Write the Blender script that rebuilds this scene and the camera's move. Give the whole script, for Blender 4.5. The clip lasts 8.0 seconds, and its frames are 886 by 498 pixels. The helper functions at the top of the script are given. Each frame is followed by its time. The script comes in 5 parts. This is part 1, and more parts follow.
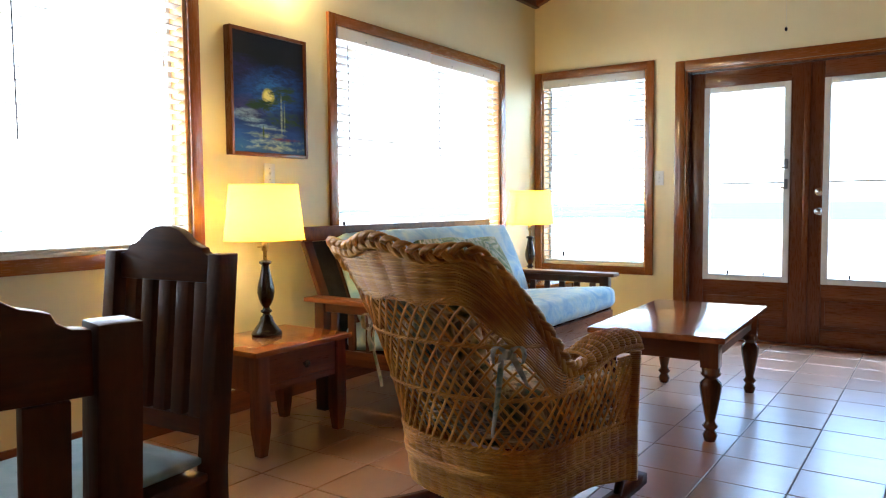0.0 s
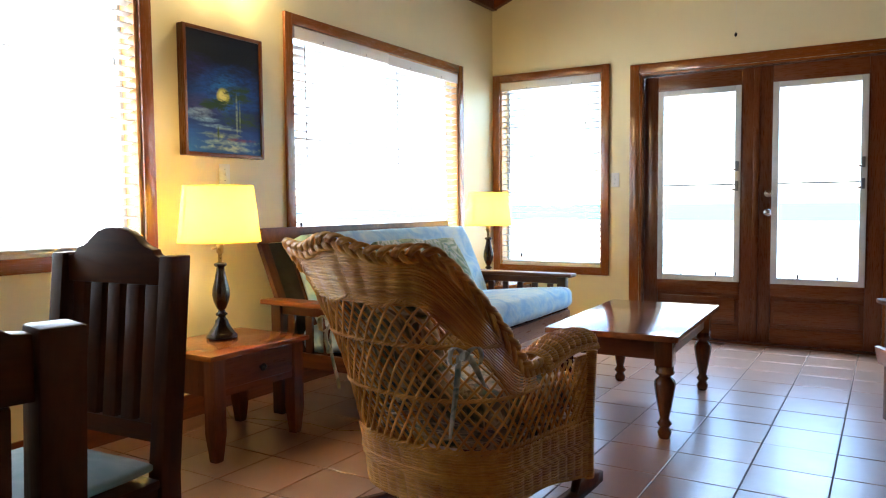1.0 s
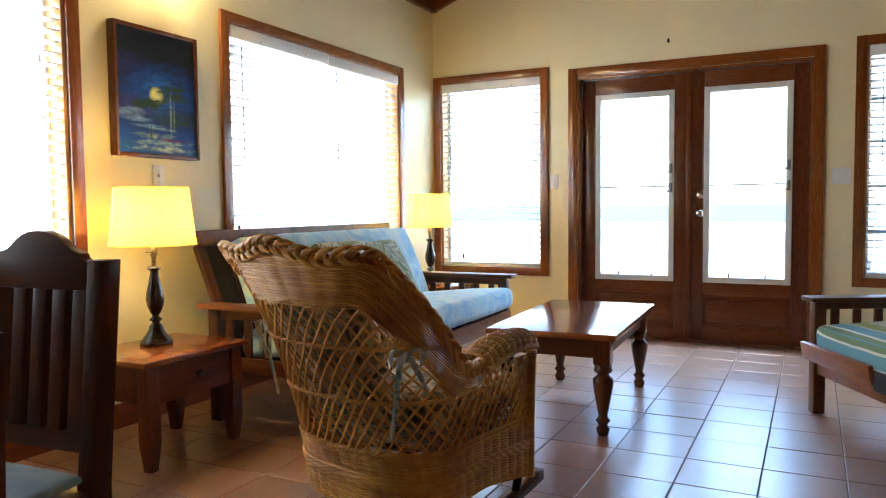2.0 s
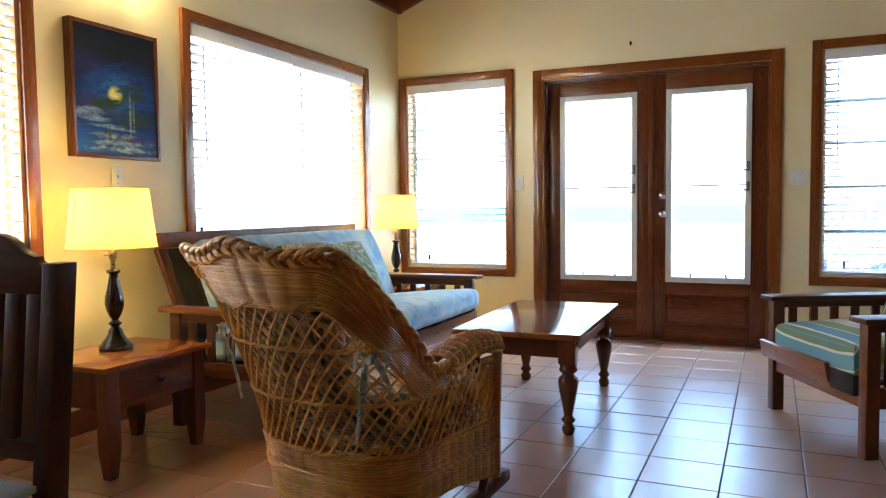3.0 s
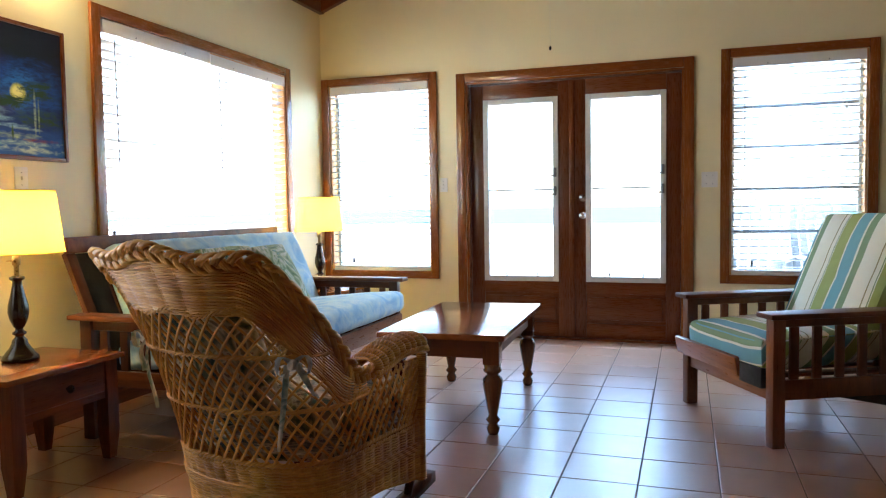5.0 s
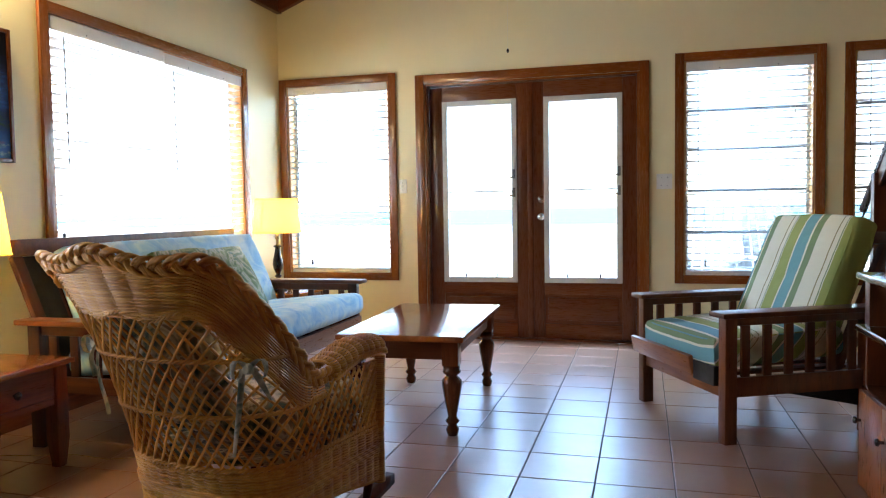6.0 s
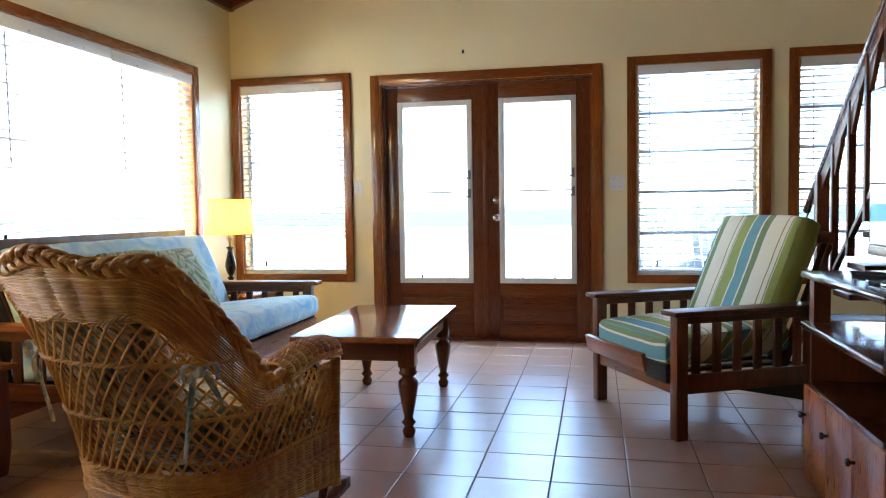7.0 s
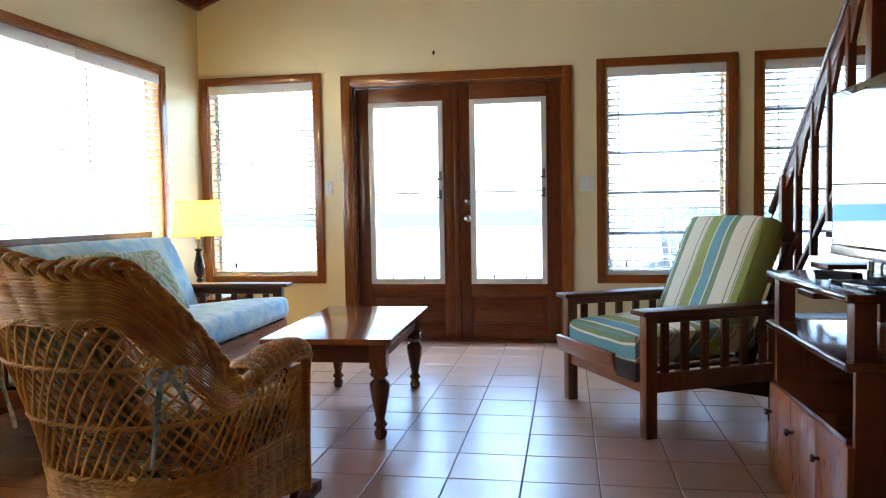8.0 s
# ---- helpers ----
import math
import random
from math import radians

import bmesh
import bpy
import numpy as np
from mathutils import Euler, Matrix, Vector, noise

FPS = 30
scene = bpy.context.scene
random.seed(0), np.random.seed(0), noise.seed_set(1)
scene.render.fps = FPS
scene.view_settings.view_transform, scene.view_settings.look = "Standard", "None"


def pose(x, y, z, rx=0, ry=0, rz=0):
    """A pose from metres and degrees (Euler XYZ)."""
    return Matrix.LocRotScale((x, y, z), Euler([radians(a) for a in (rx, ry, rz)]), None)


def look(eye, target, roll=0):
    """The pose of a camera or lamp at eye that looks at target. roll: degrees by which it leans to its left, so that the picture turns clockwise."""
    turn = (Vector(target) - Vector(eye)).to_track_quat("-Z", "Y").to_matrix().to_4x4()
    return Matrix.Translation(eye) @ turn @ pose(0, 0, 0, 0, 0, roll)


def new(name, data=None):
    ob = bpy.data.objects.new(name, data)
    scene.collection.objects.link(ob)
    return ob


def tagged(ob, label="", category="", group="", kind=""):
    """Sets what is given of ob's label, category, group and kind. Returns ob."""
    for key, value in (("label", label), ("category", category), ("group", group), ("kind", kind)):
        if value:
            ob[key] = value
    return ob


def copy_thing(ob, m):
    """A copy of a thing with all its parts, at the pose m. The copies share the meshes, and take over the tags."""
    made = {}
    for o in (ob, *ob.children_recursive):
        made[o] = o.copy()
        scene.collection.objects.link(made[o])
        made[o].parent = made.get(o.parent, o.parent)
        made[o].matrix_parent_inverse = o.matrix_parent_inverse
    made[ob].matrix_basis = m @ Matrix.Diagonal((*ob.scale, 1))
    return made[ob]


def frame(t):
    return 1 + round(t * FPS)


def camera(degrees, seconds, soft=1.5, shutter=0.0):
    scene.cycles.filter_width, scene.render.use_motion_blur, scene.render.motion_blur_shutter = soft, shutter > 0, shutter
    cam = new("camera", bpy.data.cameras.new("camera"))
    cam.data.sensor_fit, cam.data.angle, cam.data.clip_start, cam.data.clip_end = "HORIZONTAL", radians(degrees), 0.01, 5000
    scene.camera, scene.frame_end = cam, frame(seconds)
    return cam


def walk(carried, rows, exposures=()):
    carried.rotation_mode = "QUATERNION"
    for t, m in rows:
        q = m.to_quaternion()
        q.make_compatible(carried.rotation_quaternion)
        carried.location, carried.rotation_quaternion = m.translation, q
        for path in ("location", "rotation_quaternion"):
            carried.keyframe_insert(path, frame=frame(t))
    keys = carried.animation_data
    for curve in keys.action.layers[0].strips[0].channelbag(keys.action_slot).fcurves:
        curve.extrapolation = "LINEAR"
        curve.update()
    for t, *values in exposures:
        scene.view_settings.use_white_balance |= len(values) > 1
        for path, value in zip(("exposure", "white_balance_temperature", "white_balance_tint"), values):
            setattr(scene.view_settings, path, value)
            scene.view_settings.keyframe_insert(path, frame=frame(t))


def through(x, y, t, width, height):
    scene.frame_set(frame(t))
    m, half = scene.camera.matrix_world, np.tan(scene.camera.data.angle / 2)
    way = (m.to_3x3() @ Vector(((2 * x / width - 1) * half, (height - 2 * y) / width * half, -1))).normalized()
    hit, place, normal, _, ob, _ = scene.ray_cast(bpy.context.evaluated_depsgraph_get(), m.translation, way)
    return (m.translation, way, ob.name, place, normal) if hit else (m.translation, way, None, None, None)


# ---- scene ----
cam = camera(62.5, 8.0, soft=1.15)
PATH = [
    (0, (3.045, -5.868, 1.079), (1.911, -4.225, 0.957), -0.5),
    (0.5, (3.045, -5.865, 1.078), (1.959, -4.19, 0.957), -0.5),
    (1, (3.05, -5.863, 1.078), (2.009, -4.16, 0.959), -0.5),
    (1.5, (3.053, -5.861, 1.079), (2.082, -4.116, 0.961), -0.5),
    (2, (3.054, -5.857, 1.078), (2.15, -4.076, 0.962), -0.6),
    (3.5, (3.057, -5.848, 1.077), (2.274, -4.011, 0.964), -0.7),
    (4, (3.058, -5.845, 1.076), (2.325, -3.987, 0.964), -0.7),
    (4.5, (3.058, -5.843, 1.076), (2.378, -3.965, 0.965), -0.8),
    (6, (3.069, -5.839, 1.077), (2.54, -3.913, 0.969), -0.9),
    (6.5, (3.067, -5.836, 1.075), (2.603, -3.893, 0.968), -0.9),
    (7, (3.068, -5.831, 1.073), (2.656, -3.877, 0.967), -0.9),
    (7.5, (3.069, -5.831, 1.073), (2.698, -3.868, 0.967), -1.0),
    (8, (3.07, -5.828, 1.074), (2.734, -3.859, 0.969), -1.0),
]
walk(cam, [(t, look(eye, target, roll)) for t, eye, target, roll in PATH], [(0, 3.08, 5800, 10), (8, 3.08, 5800, 10)])

# ---- world, sun, large lights ----
world = bpy.data.worlds.new("world")
scene.world = world
world.use_nodes = True
wn = world.node_tree
sky = wn.nodes.new("ShaderNodeTexSky")
sky.sky_type = "NISHITA"
sky.sun_disc = False
sky.sun_elevation, sky.sun_rotation = radians(64), radians(259)
sky.dust_density, sky.air_density = 0.8, 1.0
wn.links.new(sky.outputs["Color"], wn.nodes["Background"].inputs["Color"])
wn.nodes["Background"].inputs["Strength"].default_value = 0.15
sun = new("sun", bpy.data.lights.new("sun", "SUN"))
sun.data.energy, sun.data.angle, sun.data.color = 2.8, radians(0.6), (1.0, 0.97, 0.92)
# the sun stands high over the window wall and a little behind
sun.matrix_world = look((-5, -1, 10.5), (0, 0, 0))
# the bright hazy sky over the porch, as it stands in the door opening
haze = new("sky_over_porch", bpy.data.lights.new("sky_over_porch", "AREA"))
haze.data.shape, haze.data.size, haze.data.size_y = "RECTANGLE", 2.2, 0.9
haze.data.energy, haze.data.color = 27.0, (0.50, 0.74, 1.0)
haze.matrix_world = look((2.19, 0.85, 2.62), (2.19, -1.3, 0.0))

# daylight standing in the opening of the wide west window by the dining chairs, behind its blinds
day = new("daylight_in_window", bpy.data.lights.new("daylight_in_window", "AREA"))
day.data.shape, day.data.size, day.data.size_y = "RECTANGLE", 1.65, 1.15
day.data.energy, day.data.color = 3.6, (1.0, 0.98, 0.95)
day.matrix_world = look((-0.08, -4.52, 1.515), (1.0, -4.52, 1.515))


# ---- materials ----
def material(name):
    m = bpy.data.materials.new(name)
    m.use_nodes = True
    n = m.node_tree
    return m, n, n.nodes["Principled BSDF"]


def node(n, kind, **values):
    made = n.nodes.new(kind)
    for key, value in values.items():
        if key in made.inputs:
            made.inputs[key].default_value = value
    return made


def ramp(n, source, *stops):
    r = n.nodes.new("ShaderNodeValToRGB")
    while len(r.color_ramp.elements) < len(stops):
        r.color_ramp.elements.new(0.5)
    for e, (at, c) in zip(r.color_ramp.elements, stops):
        e.position = at
        e.color = (*c, 1)
    n.links.new(source, r.inputs["Fac"])
    return r


def coords(n, scale=(1, 1, 1), turn=(0, 0, 0)):
    c = n.nodes.new("ShaderNodeTexCoord")
    m = n.nodes.new("ShaderNodeMapping")
    m.inputs["Scale"].default_value = scale
    m.inputs["Rotation"].default_value = turn
    n.links.new(c.outputs["Object"], m.inputs["Vector"])
    return m.outputs["Vector"]


def bump(n, p, source, strength, distance=0.002):
    b = node(n, "ShaderNodeBump", Strength=strength, Distance=distance)
    n.links.new(source, b.inputs["Height"])
    n.links.new(b.outputs["Normal"], p.inputs["Normal"])


def wood(name, dark, light, stretch=(14, 14, 1.2), rough=0.32, coat=0.3, shine=0.4):
    """Stained wood with long grain along the axis of the smallest stretch, and a varnish."""
    dark, light = [(c[0] * 1.08, c[1] * 0.84, c[2] * 0.58) for c in (dark, light)]
    m, n, p = material(name)
    v = coords(n, stretch)
    big = node(n, "ShaderNodeTexNoise", Scale=1.6, Detail=5, Roughness=0.6, Distortion=0.8)
    fine = node(n, "ShaderNodeTexNoise", Scale=11, Detail=3, Roughness=0.7)
    n.links.new(v, big.inputs["Vector"])
    n.links.new(v, fine.inputs["Vector"])
    mix = node(n, "ShaderNodeMath")
    mix.operation = "MULTIPLY_ADD"
    mix.inputs[1].default_value = 0.35
    n.links.new(fine.outputs["Fac"], mix.inputs[0])
    n.links.new(big.outputs["Fac"], mix.inputs[2])
    r = ramp(n, mix.outputs[0], (0.42, dark), (0.62, tuple((a + b) / 2 for a, b in zip(dark, light))), (0.85, light))
    hue = node(n, "ShaderNodeHueSaturation")
    info = n.nodes.new("ShaderNodeObjectInfo")
    span = node(n, "ShaderNodeMapRange")
    span.inputs[3].default_value, span.inputs[4].default_value = 0.85, 1.15
    n.links.new(info.outputs["Random"], span.inputs[0])
    n.links.new(span.outputs[0], hue.inputs["Value"])
    n.links.new(r.outputs["Color"], hue.inputs["Color"])
    n.links.new(hue.outputs["Color"], p.inputs["Base Color"])
    rr = ramp(n, fine.outputs["Fac"], (0.3, (rough * 0.8,) * 3), (0.7, (rough * 1.3,) * 3))
    n.links.new(rr.outputs["Color"], p.inputs["Roughness"])
    p.inputs["Specular IOR Level"].default_value = shine
    p.inputs["Coat Weight"].default_value = coat
    p.inputs["Coat Roughness"].default_value = 0.12
    bump(n, p, mix.outputs[0], 0.12, 0.001)
    return m


def plain(name, color, rough=0.5, metal=0.0, vary=0.12, scale=30, relief=0.05, coat=0.0):
    m, n, p = material(name)
    v = coords(n)
    noise1 = node(n, "ShaderNodeTexNoise", Scale=scale, Detail=4, Roughness=0.6)
    n.links.new(v, noise1.inputs["Vector"])
    r = ramp(n, noise1.outputs["Fac"], (0.3, tuple(c * (1 - vary) for c in color)), (0.7, tuple(min(1, c * (1 + vary)) for c in color)))
    n.links.new(r.outputs["Color"], p.inputs["Base Color"])
    rr = ramp(n, noise1.outputs["Fac"], (0.3, (rough * 0.85,) * 3), (0.7, (min(1, rough * 1.15),) * 3))
    n.links.new(rr.outputs["Color"], p.inputs["Roughness"])
    p.inputs["Metallic"].default_value = metal
    p.inputs["Coat Weight"].default_value = coat
    if relief:
        bump(n, p, noise1.outputs["Fac"], relief)
    return m


def plaster(name, color):
    m, n, p = material(name)
    v = coords(n)
    big = node(n, "ShaderNodeTexNoise", Scale=1.3, Detail=6, Roughness=0.65)
    fine = node(n, "ShaderNodeTexNoise", Scale=55, Detail=4, Roughness=0.7)
    n.links.new(v, big.inputs["Vector"])
    n.links.new(v, fine.inputs["Vector"])
    r = ramp(n, big.outputs["Fac"], (0.3, tuple(c * 0.93 for c in color)), (0.7, color))
    n.links.new(r.outputs["Color"], p.inputs["Base Color"])
    p.inputs["Roughness"].default_value = 0.45
    bump(n, p, fine.outputs["Fac"], 0.12, 0.003)
    return m


def tile_material():
    m, n, p = material("terracotta_tile")
    v = coords(n)
    info = n.nodes.new("ShaderNodeObjectInfo")
    isle = n.nodes.new("ShaderNodeNewGeometry")
    add = n.nodes.new("ShaderNodeVectorMath")
    add.operation = "ADD"
    scale = n.nodes.new("ShaderNodeVectorMath")
    scale.operation = "SCALE"
    scale.inputs[3].default_value = 37.0
    both = node(n, "ShaderNodeMath")
    both.operation = "ADD"
    n.links.new(info.outputs["Random"], both.inputs[0])
    n.links.new(isle.outputs["Random Per Island"], both.inputs[1])
    comb = n.nodes.new("ShaderNodeCombineXYZ")
    for i in range(3):
        n.links.new(both.outputs[0], comb.inputs[i])
    n.links.new(comb.outputs[0], scale.inputs[0])
    n.links.new(v, add.inputs[0])
    n.links.new(scale.outputs[0], add.inputs[1])
    cloud = node(n, "ShaderNodeTexNoise", Scale=6, Detail=5, Roughness=0.6)
    n.links.new(add.outputs[0], cloud.inputs["Vector"])
    r = ramp(n, cloud.outputs["Fac"], (0.25, (0.38, 0.178, 0.092)), (0.5, (0.43, 0.212, 0.115)), (0.75, (0.48, 0.25, 0.142)))
    hue = node(n, "ShaderNodeHueSaturation")
    span = node(n, "ShaderNodeMapRange")
    span.inputs[2].default_value = 2.0
    span.inputs[3].default_value, span.inputs[4].default_value = 0.86, 1.12
    n.links.new(both.outputs[0], span.inputs[0])
    n.links.new(span.outputs[0], hue.inputs["Value"])
    n.links.new(r.outputs["Color"], hue.inputs["Color"])
    n.links.new(hue.outputs["Color"], p.inputs["Base Color"])
    worn = node(n, "ShaderNodeTexNoise", Scale=4, Detail=1, Roughness=0.4)
    n.links.new(add.outputs[0], worn.inputs["Vector"])
    rr = ramp(n, worn.outputs["Fac"], (0.3, (0.285,) * 3), (0.7, (0.31,) * 3))
    n.links.new(rr.outputs["Color"], p.inputs["Roughness"])
    n.links.new(rr.outputs["Color"], p.inputs["Coat Roughness"])
    p.inputs["Specular IOR Level"].default_value = 0.7
    p.inputs["Coat Weight"].default_value = 1.0
    p.inputs["Coat IOR"].default_value = 1.65
    return m


def glass_material(name, rough=0.0):
    m, n, p = material(name)
    p.inputs["Base Color"].default_value = (0.97, 0.99, 0.98, 1)
    p.inputs["Transmission Weight"].default_value = 1.0
    p.inputs["Roughness"].default_value = rough
    p.inputs["IOR"].default_value = 1.05
    return m


def cloth(name, *stops, scale=4.0, distortion=1.5, weave=420):
    """Printed cotton: a soft cloudy print over a fine weave."""
    m, n, p = material(name)
    v = coords(n)
    a = node(n, "ShaderNodeTexNoise", Scale=scale, Detail=3, Roughness=0.55, Distortion=distortion)
    b = node(n, "ShaderNodeTexNoise", Scale=weave, Detail=2, Roughness=0.6)
    folds = node(n, "ShaderNodeTexNoise", Scale=9, Detail=3, Roughness=0.6, Distortion=0.7)
    for t in (a, b, folds):
        n.links.new(v, t.inputs["Vector"])
    r = ramp(n, a.outputs["Fac"], *stops)
    n.links.new(r.outputs["Color"], p.inputs["Base Color"])
    p.inputs["Roughness"].default_value = 0.85
    p.inputs["Sheen Weight"].default_value = 0.2
    mix = node(n, "ShaderNodeMath")
    mix.operation = "MULTIPLY_ADD"
    mix.inputs[1].default_value = 0.12
    n.links.new(b.outputs["Fac"], mix.inputs[0])
    n.links.new(folds.outputs["Fac"], mix.inputs[2])
    bump(n, p, mix.outputs[0], 0.35, 0.012)
    return m


def striped_cloth(name, drop=0.0, phase=0.0, way=1):
    """Cotton duck with stripes across local x, one repeat in 0.36 m; drop: how far they also run down a boxed edge."""
    m, n, p = material(name)
    v = coords(n)
    sep = n.nodes.new("ShaderNodeSeparateXYZ")
    n.links.new(v, sep.inputs[0])
    mul = node(n, "ShaderNodeMath")
    mul.operation = "MULTIPLY_ADD"
    mul.inputs[1].default_value, mul.inputs[2].default_value = way / 0.36, 10.0 + phase
    fall = node(n, "ShaderNodeMath")
    fall.operation = "MULTIPLY_ADD"
    fall.inputs[1].default_value = drop
    n.links.new(sep.outputs["Z"], fall.inputs[0])
    n.links.new(sep.outputs["X"], fall.inputs[2])
    n.links.new(fall.outputs[0], mul.inputs[0])
    frac = node(n, "ShaderNodeMath")
    frac.operation = "FRACT"
    n.links.new(mul.outputs[0], frac.inputs[0])
    white, blue, green, olive, brown = (0.76, 0.73, 0.58), (0.17, 0.36, 0.40), (0.33, 0.37, 0.10), (0.20, 0.28, 0.13), (0.30, 0.26, 0.12)
    r = ramp(n, frac.outputs[0], (0.0, green), (0.21, white), (0.235, blue), (0.44, white), (0.475, olive), (0.60, white), (0.88, brown), (0.90, white), (0.97, olive), (0.985, white))
    r.color_ramp.interpolation = "CONSTANT"
    weave = node(n, "ShaderNodeTexNoise", Scale=500, Detail=2)
    folds = node(n, "ShaderNodeTexNoise", Scale=7, Detail=3, Distortion=0.7)
    n.links.new(v, weave.inputs["Vector"])
    n.links.new(v, folds.inputs["Vector"])
    n.links.new(r.outputs["Color"], p.inputs["Base Color"])
    p.inputs["Roughness"].default_value = 0.85
    mix = node(n, "ShaderNodeMath")
    mix.operation = "MULTIPLY_ADD"
    mix.inputs[1].default_value = 0.1
    n.links.new(weave.outputs["Fac"], mix.inputs[0])
    n.links.new(folds.outputs["Fac"], mix.inputs[2])
    bump(n, p, mix.outputs[0], 0.4, 0.014)
    return m


def wicker_material():
    m, n, p = material("wicker")
    v = coords(n)
    a = node(n, "ShaderNodeTexNoise", Scale=7, Detail=4, Roughness=0.6)
    b = node(n, "ShaderNodeTexNoise", Scale=120, Detail=3, Roughness=0.7)
    n.links.new(v, a.inputs["Vector"])
    n.links.new(v, b.inputs["Vector"])
    isle = n.nodes.new("ShaderNodeNewGeometry")
    mix = node(n, "ShaderNodeMath")
    mix.operation = "MULTIPLY_ADD"
    mix.inputs[1].default_value = 0.20
    n.links.new(isle.outputs["Random Per Island"], mix.inputs[0])
    n.links.new(a.outputs["Fac"], mix.inputs[2])
    r = ramp(n, mix.outputs[0], (0.25, (0.36, 0.135, 0.018)), (0.55, (0.62, 0.285, 0.042)), (0.85, (0.84, 0.48, 0.10)))
    n.links.new(r.outputs["Color"], p.inputs["Base Color"])
    p.inputs["Roughness"].default_value = 0.42
    p.inputs["Coat Weight"].default_value = 0.15
    bump(n, p, b.outputs["Fac"], 0.3, 0.001)
    return m


def shade_material():
    """Thin cream lampshade fabric that the bulb shines through."""
    m, n, p = material("lampshade_fabric")
    out = n.nodes["Material Output"]
    v = coords(n, (90, 90, 240))
    weave = node(n, "ShaderNodeTexNoise", Scale=3, Detail=3)
    n.links.new(v, weave.inputs["Vector"])
    r = ramp(n, weave.outputs["Fac"], (0.3, (0.84, 0.60, 0.055)), (0.7, (0.92, 0.68, 0.085)))
    t = n.nodes.new("ShaderNodeBsdfTranslucent")
    d = n.nodes.new("ShaderNodeBsdfDiffuse")
    mix = n.nodes.new("ShaderNodeMixShader")
    mix.inputs[0].default_value = 0.72
    n.links.new(r.outputs["Color"], t.inputs["Color"])
    d.inputs["Color"].default_value = (0.80, 0.68, 0.38, 1)
    n.links.new(d.outputs[0], mix.inputs[1])
    n.links.new(t.outputs[0], mix.inputs[2])
    n.links.new(mix.outputs[0], out.inputs["Surface"])
    return m


def slat_material(name, through):
    """White vinyl, thin enough to glow a little with the light behind it."""
    m, n, p = material(name)
    out = n.nodes["Material Output"]
    p.inputs["Base Color"].default_value = (0.86, 0.86, 0.84, 1)
    p.inputs["Roughness"].default_value = 0.4
    t = n.nodes.new("ShaderNodeBsdfTranslucent")
    t.inputs["Color"].default_value = (0.86, 0.86, 0.84, 1)
    mix = n.nodes.new("ShaderNodeMixShader")
    mix.inputs[0].default_value = through
    n.links.new(p.outputs[0], mix.inputs[1])
    n.links.new(t.outputs[0], mix.inputs[2])
    n.links.new(mix.outputs[0], out.inputs["Surface"])
    return m


def glow(name, color, strength):
    m, n, p = material(name)
    p.inputs["Base Color"].default_value = (*color, 1)
    p.inputs["Emission Color"].default_value = (*color, 1)
    p.inputs["Emission Strength"].default_value = strength
    return m


CREAM = plaster("cream_plaster", (0.86, 0.77, 0.47))
TRIM = wood("trim_wood", (0.165, 0.058, 0.015), (0.235, 0.090, 0.024), (18, 18, 1.2), 0.24, 0.9)
TRIM_H = wood("trim_wood_level", (0.165, 0.058, 0.015), (0.235, 0.090, 0.024), (1.2, 18, 18), 0.24, 0.9)
# window linings: trim wood lightened, the sun's golden glow put into its colour
LINING_SUNLIT = wood("lining_wood_sunlit", (0.50, 0.33, 0.16), (0.66, 0.46, 0.25), (18, 18, 1.2), 0.3, 0.4)
# one door wood: shade coloured into the stiles, light into the level parts
DOORWOOD = wood("door_wood", (0.078, 0.026, 0.009), (0.115, 0.040, 0.014), (16, 16, 1.1), 0.28, 0.4, 0.3)
DOORWOOD_LIT_H = wood("door_wood_level_lit", (0.100, 0.034, 0.011), (0.145, 0.052, 0.017), (1.1, 16, 16), 0.28, 0.4, 0.3)
DARKWOOD = wood("dark_wood", (0.062, 0.020, 0.008), (0.125, 0.042, 0.016), (1.2, 10, 10), 0.34, 0.12, 0.25)
DARKWOOD_V = wood("dark_wood_upright", (0.062, 0.020, 0.008), (0.125, 0.042, 0.016), (10, 10, 1.2), 0.36, 0.12, 0.25)
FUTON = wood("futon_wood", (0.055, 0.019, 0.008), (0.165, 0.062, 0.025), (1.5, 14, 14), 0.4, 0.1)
# same futon wood, darkened for the shade under the armrests
FUTON_V_SHADED = wood("futon_wood_upright_shaded", (0.028, 0.009, 0.004), (0.070, 0.024, 0.009), (14, 14, 1.5), 0.4, 0.1)
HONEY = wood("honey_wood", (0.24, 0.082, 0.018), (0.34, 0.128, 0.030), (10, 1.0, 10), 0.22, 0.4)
# end table below its top: honey wood darkened, shade put into the colour
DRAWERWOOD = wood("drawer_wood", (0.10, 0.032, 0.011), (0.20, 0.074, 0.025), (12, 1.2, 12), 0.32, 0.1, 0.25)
HONEY_V_SHADED = wood("honey_wood_upright_shaded", (0.085, 0.028, 0.010), (0.18, 0.066, 0.023), (14, 14, 1.3), 0.34, 0.1, 0.25)
# armchair rails: lighter copy of the upright wood, light put into the colour
ARMWOOD_LIT = wood("armchair_wood", (0.16, 0.058, 0.020), (0.30, 0.125, 0.045), (1.5, 14, 14), 0.32, 0.3)
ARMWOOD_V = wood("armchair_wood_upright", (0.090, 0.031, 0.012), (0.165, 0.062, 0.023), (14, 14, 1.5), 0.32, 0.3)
ARMRAIL = wood("scuffed_rail_wood", (0.20, 0.085, 0.04), (0.36, 0.18, 0.10), (14, 1.5, 14), 0.3, 0.4)
TABLETOP = wood("tabletop_wood", (0.13, 0.042, 0.015), (0.29, 0.105, 0.04), (9, 1.0, 9), 0.13, 0.8)
